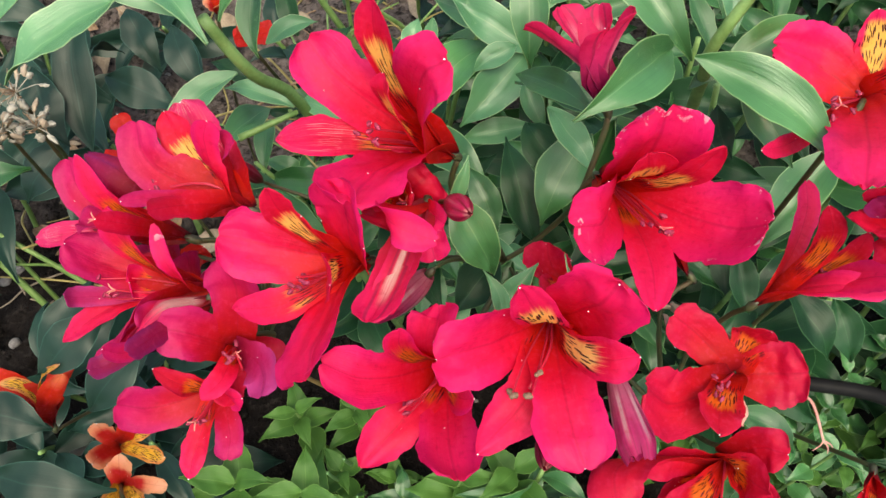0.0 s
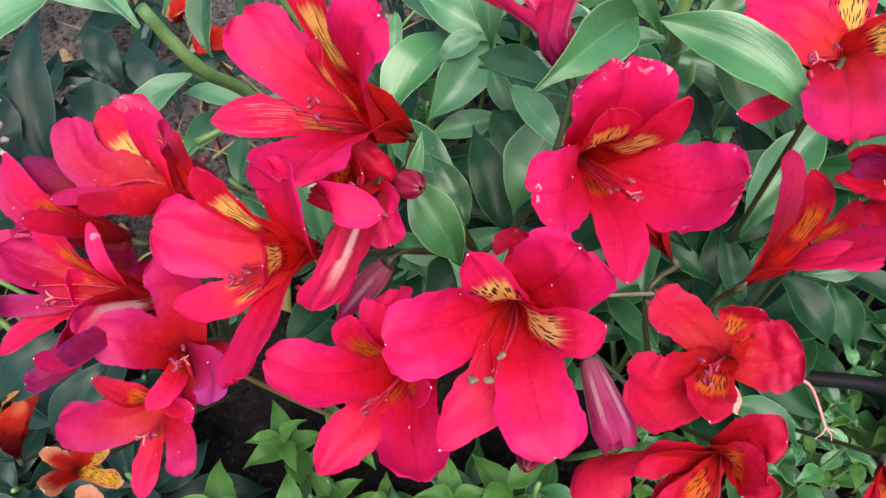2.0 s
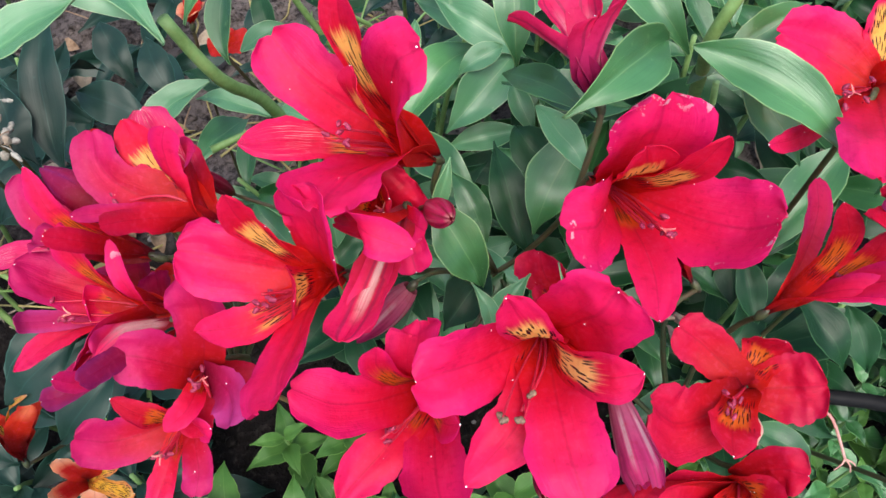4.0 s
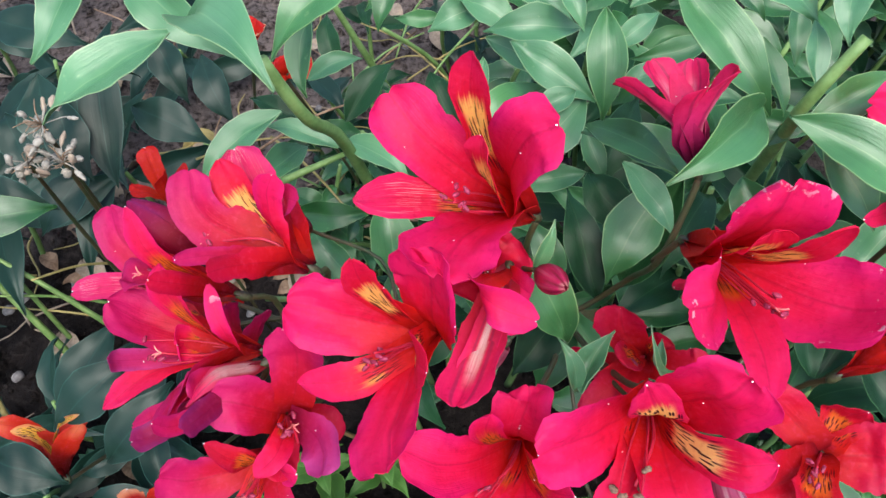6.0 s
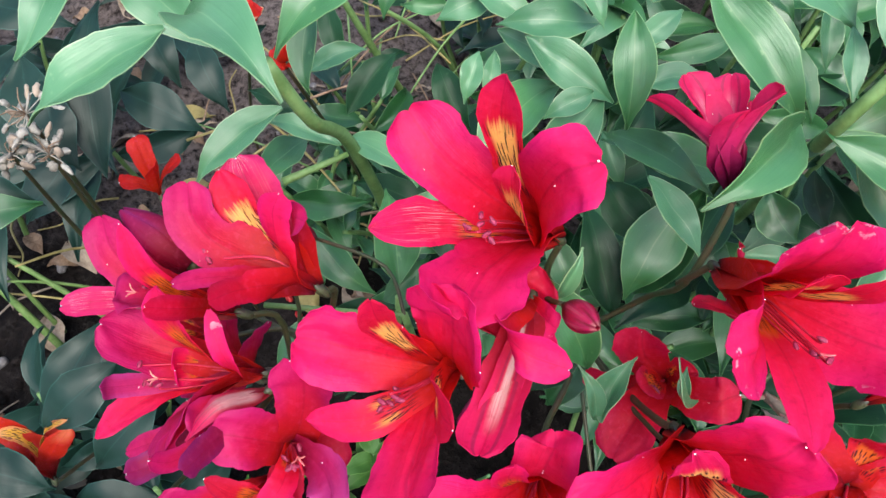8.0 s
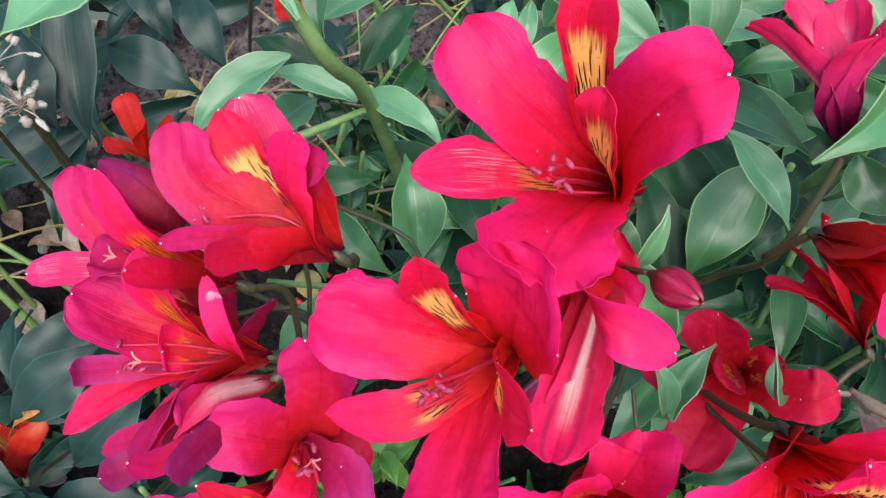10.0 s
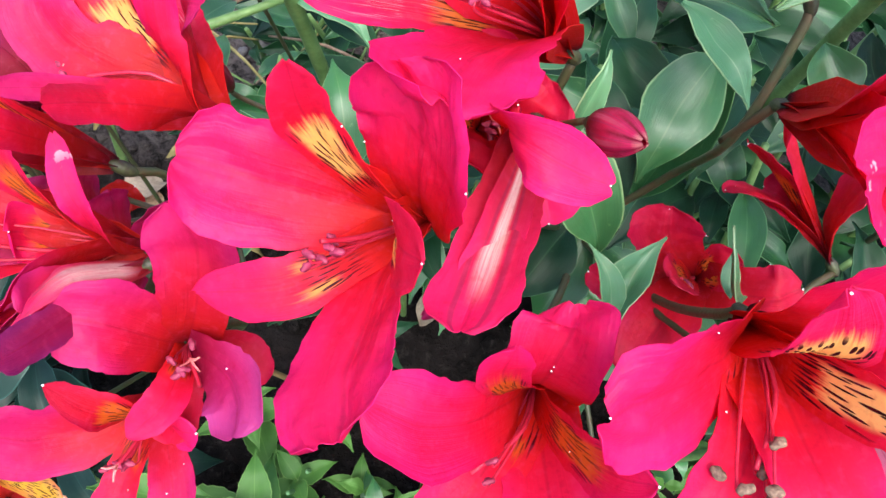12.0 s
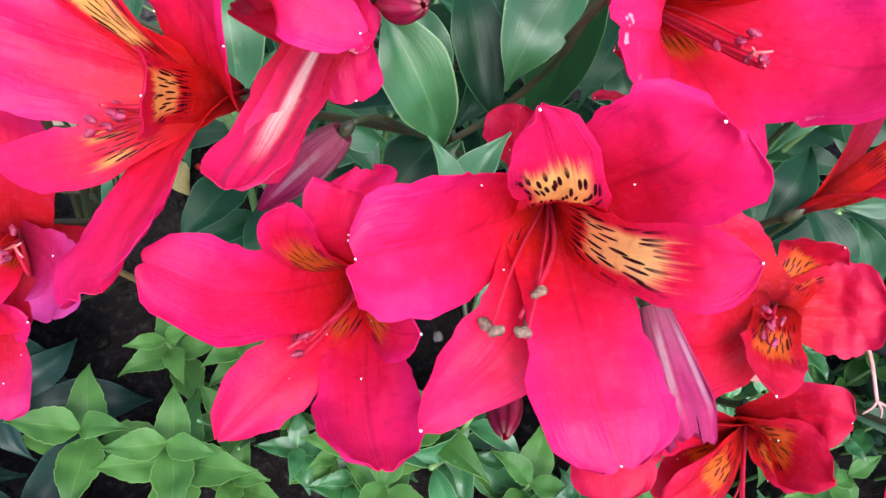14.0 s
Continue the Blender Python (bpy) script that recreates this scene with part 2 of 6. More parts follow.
def leaf_material(name, dark, light, edge, gloss, vein_scale=26.0, through=0.16, wet=0.7):
    n = Nodes(name)
    uv, u, v = n.along()
    side = n.math("ABSOLUTE", n.math("SUBTRACT", u, 0.5))
    rand = n.put("ShaderNodeObjectInfo").outputs["Random"]
    cloud = n.noise(n.spot(), 30.0, 4.0)
    broad = n.noise(n.spot(), 14.0, 2.0)
    mood = n.math("ADD", n.math("MULTIPLY", n.step(cloud, 0.34, 0.66), 0.4), n.math("MULTIPLY", n.step(broad, 0.36, 0.64), 0.35))
    col = n.mix(n.math("ADD", mood, n.math("MULTIPLY", rand, 0.35), clamp=True), dark, light)
    stretch = n.put("ShaderNodeMapping", Vector=uv, Scale=(vein_scale, 0.8, 1.0)).outputs[0]
    lines = n.noise(stretch, 1.0, 1.0)
    fine = n.noise(n.put("ShaderNodeMapping", Vector=uv, Scale=(vein_scale * 3.2, 1.3, 1.0)).outputs[0], 1.0, 2.0, 0.6)
    col = n.mix(n.math("MULTIPLY", n.step(lines, 0.5, 0.7), 0.16), col, dark)
    col = n.mix(n.math("MULTIPLY", n.step(fine, 0.55, 0.68), 0.13), col, dark)
    col = n.mix(n.math("MULTIPLY", n.step(fine, 0.42, 0.34), 0.05), col, edge)
    col = n.mix(n.math("MULTIPLY", n.step(side, 0.022, 0.006), 0.22), col, edge)
    col = n.mix(n.math("MULTIPLY", n.step(side, 0.470, 0.492), 0.6), col, edge)
    scar = n.step(n.noise(n.spot(), 210.0, 3.0), 0.66, 0.74)
    col = n.mix(n.math("MULTIPLY", scar, 0.25), col, edge)
    relief = n.math("ADD", n.math("ADD", lines, fine), n.math("MULTIPLY", n.noise(n.spot(), 600.0, 2.0), 0.25))
    glow = n.mix(0.5, col, (light[0] * 1.5, light[1] * 1.6, light[2] * 0.6))
    return n.finish(col, gloss, n.bump(relief, 0.25, 0.0006), through, glow, wet)


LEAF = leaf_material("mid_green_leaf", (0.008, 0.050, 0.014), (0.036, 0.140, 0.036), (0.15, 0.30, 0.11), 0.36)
# pale leaf, also set on upper leaves to brighten them as sky-lit
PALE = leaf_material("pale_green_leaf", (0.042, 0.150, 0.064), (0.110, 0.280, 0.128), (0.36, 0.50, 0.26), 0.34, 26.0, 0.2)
# the same leaf darkened: shade of the dense canopy put into its colour
DARK = leaf_material("shaded_green_leaf", (0.004, 0.024, 0.009), (0.014, 0.062, 0.022), (0.07, 0.17, 0.07), 0.40, wet=0.28)
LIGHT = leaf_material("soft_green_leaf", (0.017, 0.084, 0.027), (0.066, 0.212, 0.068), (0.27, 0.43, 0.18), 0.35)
# its own dark bluish green, deepened further for shade near the soil
BLUE = leaf_material("dark_shaded_bluish_leaf", (0.003, 0.016, 0.011), (0.010, 0.034, 0.024), (0.03, 0.09, 0.07), 0.45, 4.0, 0.06, 0.3)
MINT = leaf_material("light_green_weed_leaf", (0.030, 0.100, 0.018), (0.080, 0.195, 0.036), (0.20, 0.36, 0.09), 0.55, 5.0, 0.25, 0.3)


def plain_material(name, a, b, scale, rough=0.5, through=0.0, bump=0.3, spec=0.4):
    n = Nodes(name)
    cloud = n.noise(n.spot(), scale, 4.0)
    fine = n.noise(n.spot(), scale * 7.0, 2.0)
    col = n.mix(n.step(n.math("ADD", n.math("MULTIPLY", cloud, 0.7), n.math("MULTIPLY", fine, 0.3)), 0.32, 0.68), a, b)
    return n.finish(col, rough, n.bump(fine, bump, 0.0006), through, None, spec)


STEM = plain_material("green_stem", (0.11, 0.20, 0.055), (0.20, 0.33, 0.11), 60.0, 0.45, 0.1)
DARK_STEM = plain_material("brown_green_stem", (0.035, 0.055, 0.02), (0.07, 0.045, 0.022), 70.0, 0.45)
TAN_STEM = plain_material("tan_brown_stem", (0.16, 0.09, 0.035), (0.24, 0.15, 0.06), 70.0, 0.5)
OVARY = plain_material("dark_ovary", (0.022, 0.010, 0.014), (0.06, 0.075, 0.03), 160.0, 0.45)
FILAMENT = plain_material("crimson_filament", (0.46, 0.010, 0.035), (0.60, 0.03, 0.08), 120.0, 0.4, 0.2)
STIGMA = plain_material("pale_pink_stigma", (0.72, 0.16, 0.18), (0.78, 0.32, 0.28), 120.0, 0.4, 0.2)
UNRIPE = plain_material("dark_red_anther", (0.16, 0.008, 0.03), (0.36, 0.03, 0.09), 500.0, 0.5)
ANTHER = plain_material("grey_brown_anther", (0.09, 0.045, 0.035), (0.26, 0.17, 0.115), 1400.0, 0.9)
BUD_SKIN = petal_material("striped_bud_tepal", ((0.0, (0.14, 0.10, 0.03)), (0.22, (0.28, 0.02, 0.04)), (0.5, (0.52, 0.010, 0.07)), (0.9, (0.66, 0.02, 0.14)), (0.99, (0.62, 0.30, 0.26))), (0.26, 0.012, 0.035), None, 0.0, (0.52, 0.07, 0.14))
STRIPED = petal_material("pale_striped_purple_bud_tepal", ((0.0, (0.42, 0.12, 0.18)), (0.3, (0.52, 0.10, 0.22)), (0.7, (0.56, 0.035, 0.19)), (0.97, (0.50, 0.012, 0.13))), (0.34, 0.02, 0.10), None, 0.0, (0.60, 0.36, 0.42))
DROP = Nodes("dew").finish((0.9, 0.92, 0.95), 0.12, None, 0.0, None, 0.8)


# ---- builders ----
def unit(v):
    return Vector(v).normalized()


def grid_mesh(name, rows, uvs, thick=0.0):
    """A sheet through rows of points, with its UV map, given a thickness by a second skin."""
    nu, nv = len(rows), len(rows[0])
    verts = [p for row in rows for p in row]
    faces = [(i * nv + j, i * nv + j + 1, (i + 1) * nv + j + 1, (i + 1) * nv + j) for i in range(nu - 1) for j in range(nv - 1)]
    flat = [q for row in uvs for q in row]
    if thick:
        normals = [Vector((0, 0, 0)) for _ in verts]
        for f in faces:
            c = (Vector(verts[f[2]]) - Vector(verts[f[0]])).cross(Vector(verts[f[3]]) - Vector(verts[f[1]]))
            for k in f:
                normals[k] += c
        count = len(verts)
        verts = verts + [Vector(v) - m.normalized() * thick for v, m in zip(verts, normals)]
        rim = [j for j in range(nv)] + [i * nv + nv - 1 for i in range(1, nu)] + [(nu - 1) * nv + j for j in range(nv - 2, -1, -1)] + [i * nv for i in range(nu - 2, 0, -1)]
        back = [tuple(count + k for k in reversed(f)) for f in faces]
        first, m = len(verts), len(rim)
        verts = verts + [verts[k] for k in rim] + [verts[count + k] for k in rim]
        wall = [(first + a, first + (a + 1) % m, first + m + (a + 1) % m, first + m + a) for a in range(m)]
        faces = faces + back + wall
        flat = flat + flat + [flat[k] for k in rim] * 2
    mesh = bpy.data.meshes.new(name)
    mesh.from_pydata([tuple(v) for v in verts], [], faces)
    layer = mesh.uv_layers.new(name="UVMap")
    ids = np.zeros(len(mesh.loops), dtype=np.int32)
    mesh.loops.foreach_get("vertex_index", ids)
    layer.data.foreach_set("uv", np.array(flat, dtype=np.float32)[ids].ravel())
    mesh.shade_smooth()
    return mesh


def link(name, mesh, material, parent=None, label=""):
    ob = new(name, mesh)
    mesh.materials.clear()
    mesh.materials.append(material)
    if parent:
        ob.parent = parent
    return tagged(ob, label)


def bezier(p0, p1, p2, p3, t):
    s = 1 - t
    return p0 * (s * s * s) + p1 * (3 * s * s * t) + p2 * (3 * s * t * t) + p3 * (t * t * t)


def interp(x, table):
    for (a, fa), (b, fb) in zip(table, table[1:]):
        if x <= b:
            k = (x - a) / (b - a)
            k = k * k * (3 - 2 * k) * 0.5 + k * 0.5
            return fa + (fb - fa) * k
    return table[-1][1]


PROFILE = {
    "o": ((0.0, 0.14), (0.15, 0.32), (0.35, 0.68), (0.58, 0.93), (0.77, 1.0), (0.9, 0.93), (0.968, 0.70), (1.0, 0.30)),
    "i": ((0.0, 0.16), (0.2, 0.40), (0.42, 0.78), (0.62, 1.0), (0.78, 0.93), (0.9, 0.64), (0.97, 0.34), (1.0, 0.08)),
    "x": ((0.0, 0.4), (0.3, 0.9), (0.6, 1.0), (0.85, 0.7), (1.0, 0.08)),
}
PROFILE["l"] = PROFILE["i"]
for kind in "wpyrsdmvqaf":
    PROFILE[kind] = PROFILE["o"]
PROFILE["u"] = PROFILE["z"] = PROFILE["j"] = PROFILE["e"] = PROFILE["c"] = PROFILE["h"] = PROFILE["g"] = PROFILE["k"] = PROFILE["i"]


def petal_mesh(name, kind, tip, axis, width, rng, lift=0.06, cup=0.2, curl=0.0, twist=0.0, sway=0.0, claw=0.32):
    """A tepal from the flower's base (0, 0, 0) to its tip: it rises along the axis as a narrow claw and flares to a rounded blade.
    lift: how far the middle bulges along the axis; cup: how the sides bend towards the axis; curl: how the end bends back; sway: how far its middle bows sideways."""
    tip, axis = Vector(tip), Vector(axis)
    h = tip.dot(axis)
    out = tip - axis * h
    reach = out.length
    rad = out.normalized() if reach > 1e-6 else axis.orthogonal().normalized()
    length = tip.length
    p1 = axis * (0.42 * max(h, 0.4 * length)) + rad * (0.04 * length)
    p2 = axis * (h * 0.88 + lift * length) + rad * (reach * 0.52) + axis.cross(rad) * (sway * length)
    end = tip - axis * (curl * length * 0.5)
    nu, nv = 30, 17
    phase, phase2 = rng.uniform(0, 6.28), rng.uniform(0, 6.28)
    amp = rng.uniform(0.6, 1.2)
    rows, uvs = [], []
    prev = None
    for i in range(nu):
        u = i / (nu - 1)
        c = bezier(Vector((0, 0, 0)), p1, p2, end, u)
        t = (bezier(Vector((0, 0, 0)), p1, p2, end, min(u + 0.02, 1)) - bezier(Vector((0, 0, 0)), p1, p2, end, max(u - 0.02, 0))).normalized()
        n = axis * 1.0 - rad * 0.75
        n = (n - t * n.dot(t)).normalized()
        s = t.cross(n)
        turn = Matrix.Rotation(twist * u, 3, t)
        n, s = turn @ n, turn @ s
        w = 0.5 * width * max(interp(u, PROFILE[kind]), claw * (0.3 + 0.7 * min(1.0, u / 0.25)) if u < 0.6 else 0.0)
        row, uvrow = [], []
        for j in range(nv):
            v = 2 * j / (nv - 1) - 1
            bend = cup * (v * v) * w * (1.35 - 0.9 * u)
            fold = -0.10 * w * math.exp(-(v / 0.16) ** 2) * (1 - 0.5 * u)
            wave = amp * 0.055 * width * u * u * abs(v) ** 1.5 * math.sin(8.5 * u + 2.5 * v + (phase if v > 0 else phase2))
            side = 1 if v > 0 else -1
            ragged = 0.075 * noise.noise((5.0 * u + phase, side * 3.0, phase2)) + 0.05 * noise.noise((14.0 * u + phase2, side * 3.0, phase)) + 0.028 * noise.noise((34.0 * u, side * 5.0, phase))
            edge = 1 + ragged * abs(v) ** 3 * min(1.0, 2.5 * u * u) * 1.5
            wave += 0.05 * width * u * u * abs(v) ** 4 * noise.noise((9.0 * u + phase2, side * 4.0, phase))
            wave += 0.09 * width * u * noise.noise((70 * width * v + phase * 9, 4.5 * u, phase2 * 7)) + 0.035 * width * u * noise.noise((150 * width * v, 11 * u + phase, 3.0))
            notch = t * (0.045 * length * max(0.0, u - 0.86) / 0.14 * (abs(v) * 1.15 - v * v)) if kind in "owpsdmvqa" else Vector((0, 0, 0))
            row.append(c + s * (v * w * edge) + n * (bend + fold + wave) + notch)
            uvrow.append((0.5 + 0.5 * v, u))
        rows.append(row)
        uvs.append(uvrow)
    return grid_mesh(name, rows, uvs, 0.0002)


def blade_mesh(name, kind, tip, middle, half, axis, rng, cup=0.22, curl=0.0, claw=0.32):
    """A tepal from the flower's base (0, 0, 0): its claw rises along the axis, and its blade passes through the middle of its
    widest part, whose half width and slant the vector half gives, to the tip."""
    tip, middle, half, axis = Vector(tip), Vector(middle), Vector(half), Vector(axis)
    rad = middle - axis * middle.dot(axis)
    rad = rad.normalized() if rad.length > 1e-6 else axis.orthogonal().normalized()
    inner = kind in "iljezchgku"
    peak = 0.64 if inner else 0.76
    at = min(0.82, max(0.55, middle.dot(tip) / tip.length_squared))
    ahead = (tip * 0.6 / tip.length + (tip - middle).normalized() * 0.6).normalized()
    first, second = middle.length, (tip - middle).length
    width = 2 * half.length
    side_mid = half.normalized()
    if side_mid.cross(ahead).dot(axis - rad * 0.75) < 0:
        side_mid = -side_mid
    side_base = axis.cross(rad)
    if side_base.dot(side_mid) < 0:
        side_base = -side_base
    length = first + second

    def hermite(p, q, d, e, k):
        return p * (2 * k ** 3 - 3 * k * k + 1) + d * (k ** 3 - 2 * k * k + k) + q * (3 * k * k - 2 * k ** 3) + e * (k ** 3 - k * k)

    def line(u):
        if u < at:
            return hermite(Vector((0, 0, 0)), middle, axis * first * 0.75, ahead * first * 0.9, u / at)
        return hermite(middle, tip, ahead * second, (tip - middle).normalized() * second - axis * (curl * length), (u - at) / (1 - at))

    nu, nv = 34, 19
    phase, phase2, amp = rng.uniform(0, 6.28), rng.uniform(0, 6.28), rng.uniform(0.6, 1.2)
    rows, uvs = [], []
    for i in range(nu):
        u = i / (nu - 1)
        c = line(u)
        t = (line(min(u + 0.02, 1)) - line(max(u - 0.02, 0))).normalized()
        k = min(1.0, u / at)
        k = k * k * (3 - 2 * k)
        s = side_base.lerp(side_mid, k)
        s = (s - t * s.dot(t)).normalized()
        n = s.cross(t)
        where = u / at * peak if u < at else peak + (u - at) / (1 - at) * (1 - peak)
        w = 0.5 * width * interp(where, PROFILE[kind])
        if u < 0.6:
            w = max(w, 0.5 * min(width, 0.022) * claw * (0.3 + 0.7 * min(1.0, u / 0.25)))
        row, uvrow = [], []
        for j in range(nv):
            v = 2 * j / (nv - 1) - 1
            side = 1 if v > 0 else -1
            bend = cup * (v * v - k) * w * (1.35 - 0.9 * u)
            fold = -0.07 * w * math.exp(-(v / 0.14) ** 2) * (1 - 0.5 * u)
            wave = amp * 0.045 * width * u * u * abs(v) ** 1.5 * math.sin(8.5 * u + 2.5 * v + (phase if v > 0 else phase2))
            ragged = 0.11 * noise.noise((5.0 * u + phase, side * 3.0, phase2)) + 0.06 * noise.noise((14.0 * u + phase2, side * 3.0, phase)) + 0.035 * noise.noise((34.0 * u, side * 5.0, phase))
            edge = 1 + ragged * abs(v) ** 3 * min(1.0, 2.5 * u * u) * 1.5
            wave += 0.10 * width * u * u * abs(v) ** 4 * noise.noise((9.0 * u + phase2, side * 4.0, phase))
            wave += 0.10 * width * u * noise.noise((70 * width * v + phase * 9, 4.5 * u, phase2 * 7)) + 0.03 * width * u * noise.noise((150 * width * v, 11 * u + phase, 3.0))
            notch = t * (0.045 * length * max(0.0, u - 0.86) / 0.14 * (abs(v) * 1.15 - v * v)) if not inner else Vector((0, 0, 0))
            row.append(c + s * (v * w * edge) + n * (bend + fold + wave) + notch)
            uvrow.append((0.5 + 0.5 * v, where))
        rows.append(row)
        uvs.append(uvrow)
    return grid_mesh(name, rows, uvs, 0.0002)


def tube_mesh(name, points, radii, sides=8, smooth=4):
    """A round tube along a smoothed line, with a radius for each given point."""
    pts = [Vector(p) for p in points]
    line, size = [], []
    for k in range(len(pts) - 1):
        a, b = pts[max(k - 1, 0)], pts[k]
        c, d = pts[k + 1], pts[min(k + 2, len(pts) - 1)]
        for m in range(smooth):
            t = m / smooth
            line.append(0.5 * ((2 * b) + (c - a) * t + (2 * a - 5 * b + 4 * c - d) * t * t + (3 * b - a - 3 * c + d) * t ** 3))
            size.append(radii[k] + (radii[k + 1] - radii[k]) * t)
    line.append(pts[-1])
    size.append(radii[-1])
    verts, faces = [], []
    side = None
    for k, p in enumerate(line):
        t = (line[min(k + 1, len(line) - 1)] - line[max(k - 1, 0)]).normalized()
        side = t.orthogonal().normalized() if side is None else (side - t * side.dot(t)).normalized()
        other = t.cross(side)
        for m in range(sides):
            a = 2 * math.pi * m / sides
            verts.append(p + (side * math.cos(a) + other * math.sin(a)) * size[k])
    for k in range(len(line) - 1):
        for m in range(sides):
            faces.append((k * sides + m, k * sides + (m + 1) % sides, (k + 1) * sides + (m + 1) % sides, (k + 1) * sides + m))
    faces += [tuple(range(sides - 1, -1, -1)), tuple(range((len(line) - 1) * sides, len(line) * sides))]
    mesh = bpy.data.meshes.new(name)
    mesh.from_pydata([tuple(v) for v in verts], [], faces)
    mesh.shade_smooth()
    return mesh


def blob_mesh(name, centre, along, length, radius, rng, rough=0.12, rings=7, sides=8):
    """An uneven oval lump with its long axis along a direction."""
    along = unit(along)
    side = along.orthogonal().normalized()
    other = along.cross(side)
    verts, faces = [], []
    for i in range(rings + 1):
        a = math.pi * i / rings
        for m in range(sides):
            b = 2 * math.pi * m / sides
            k = 1 + rng.uniform(-rough, rough)
            verts.append(Vector(centre) + along * (-0.5 * length * math.cos(a)) + (side * math.cos(b) + other * math.sin(b)) * (radius * math.sin(a) * k + 1e-5))
    for i in range(rings):
        for m in range(sides):
            faces.append((i * sides + m, i * sides + (m + 1) % sides, (i + 1) * sides + (m + 1) % sides, (i + 1) * sides + m))
    mesh = bpy.data.meshes.new(name)
    mesh.from_pydata([tuple(v) for v in verts], [], faces)
    mesh.shade_smooth()
    return mesh


def leaf_mesh(name, base, tip, width, rng, sag=0.12, face=(0.0, -0.45, 0.9), roll=0.0, fold=0.4, wavy=0.04, shape=0.45, twist=0.0, nu=16, nv=7, teeth=0.0, bow=None):
    """A lance-shaped blade from base to tip. sag: how far its middle arches towards its face; shape: where it is widest."""
    base, tip = Vector(base), Vector(tip)
    along = tip - base
    length = along.length
    t0 = along.normalized()
    face = Vector(face)
    face = (face - t0 * face.dot(t0)).normalized()
    face = Matrix.Rotation(radians(roll), 3, t0) @ face
    side0 = t0.cross(face)
    bow = rng.uniform(-0.06, 0.06) if bow is None else bow
    ph = rng.uniform(0, 6.28)
    twist = twist or rng.uniform(-28, 28)
    rows, uvs = [], []
    for i in range(nu):
        u = i / (nu - 1)
        arch = 4 * u * (1 - u)
        droop = max(0.0, u - 0.68) ** 2 * 0.7
        c = base + along * u + face * (length * (sag * arch - droop)) + side0 * (bow * length * arch)
        t = (along + face * (sag * length * 4 * (1 - 2 * u)) + side0 * (bow * length * 4 * (1 - 2 * u))).normalized()
        n = (face - t * face.dot(t)).normalized()
        n = Matrix.Rotation(radians(twist) * (u - 0.4), 3, t) @ n
        s = t.cross(n)
        k = u / shape if u < shape else (1 - u) / (1 - shape)
        w = 0.5 * width * max(0.035, math.sin(0.5 * math.pi * min(1, k)) ** (0.9 if u < shape else 1.25))
        row, uvrow = [], []
        for j in range(nv):
            v = 2 * j / (nv - 1) - 1
            lift = fold * abs(v) * w + wavy * width * abs(v) * math.sin(9 * u + ph + (1.7 if v > 0 else 0)) + 0.10 * width * noise.noise((4.0 * u + ph, 1.3 * v, ph)) + 0.05 * width * abs(v) * noise.noise((11.0 * u, 2.0 * v + ph, 1.0))
            saw = 1 + teeth * (i % 2) * abs(v) ** 2 + 0.10 * abs(v) * noise.noise((6.0 * u + ph, 5.0 if v > 0 else -5.0, ph))
            row.append(c + s * (v * w * saw) + n * lift)
            uvrow.append((0.5 + 0.5 * v, u))
        rows.append(row)
        uvs.append(uvrow)
    return grid_mesh(name, rows, uvs, 0.0004)


def turned(azimuth, elevation):
    """A flower's facing and the two directions square to it."""
    ce = math.cos(radians(elevation))
    a = Vector((ce * math.cos(radians(azimuth)), ce * math.sin(radians(azimuth)), math.sin(radians(elevation))))
    x = Vector((0, 0, 1)).cross(a).normalized()
    return a, x, a.cross(x)


NAMES = {"o": "outer_tepal", "i": "inner_tepal", "l": "inner_tepal", "w": "outer_tepal", "x": "outer_tepal", "p": "outer_tepal", "y": "outer_tepal", "z": "inner_tepal", "r": "outer_tepal", "s": "outer_tepal", "j": "inner_tepal", "d": "outer_tepal", "m": "outer_tepal", "a": "outer_tepal", "v": "outer_tepal", "q": "outer_tepal", "e": "inner_tepal", "c": "inner_tepal", "u": "inner_tepal", "h": "inner_tepal", "f": "outer_tepal", "g": "inner_tepal", "k": "inner_tepal"}
PART_LABEL = {"u": "inner tepal with a broad cream blotch and dark streaks", "x": "outer tepal with a broad pale striped back", "i": "yellow-blotched inner tepal with dark streaks", "w": "outer tepal with a pale striped back", "p": "faded purple tepal", "v": "lilac faded tepal", "q": "orange-red tepal with a peach tip", "c": "cream-blotched inner tepal with dark streaks", "h": "lower tepal with white streaks", "f": "tepal with white streaks", "e": "deep red inner tepal with dark streaks", "g": "broadly yellow inner tepal with dark streaks", "j": "orange-throated inner tepal with dark streaks", "s": "tepal with bleached white spots"}


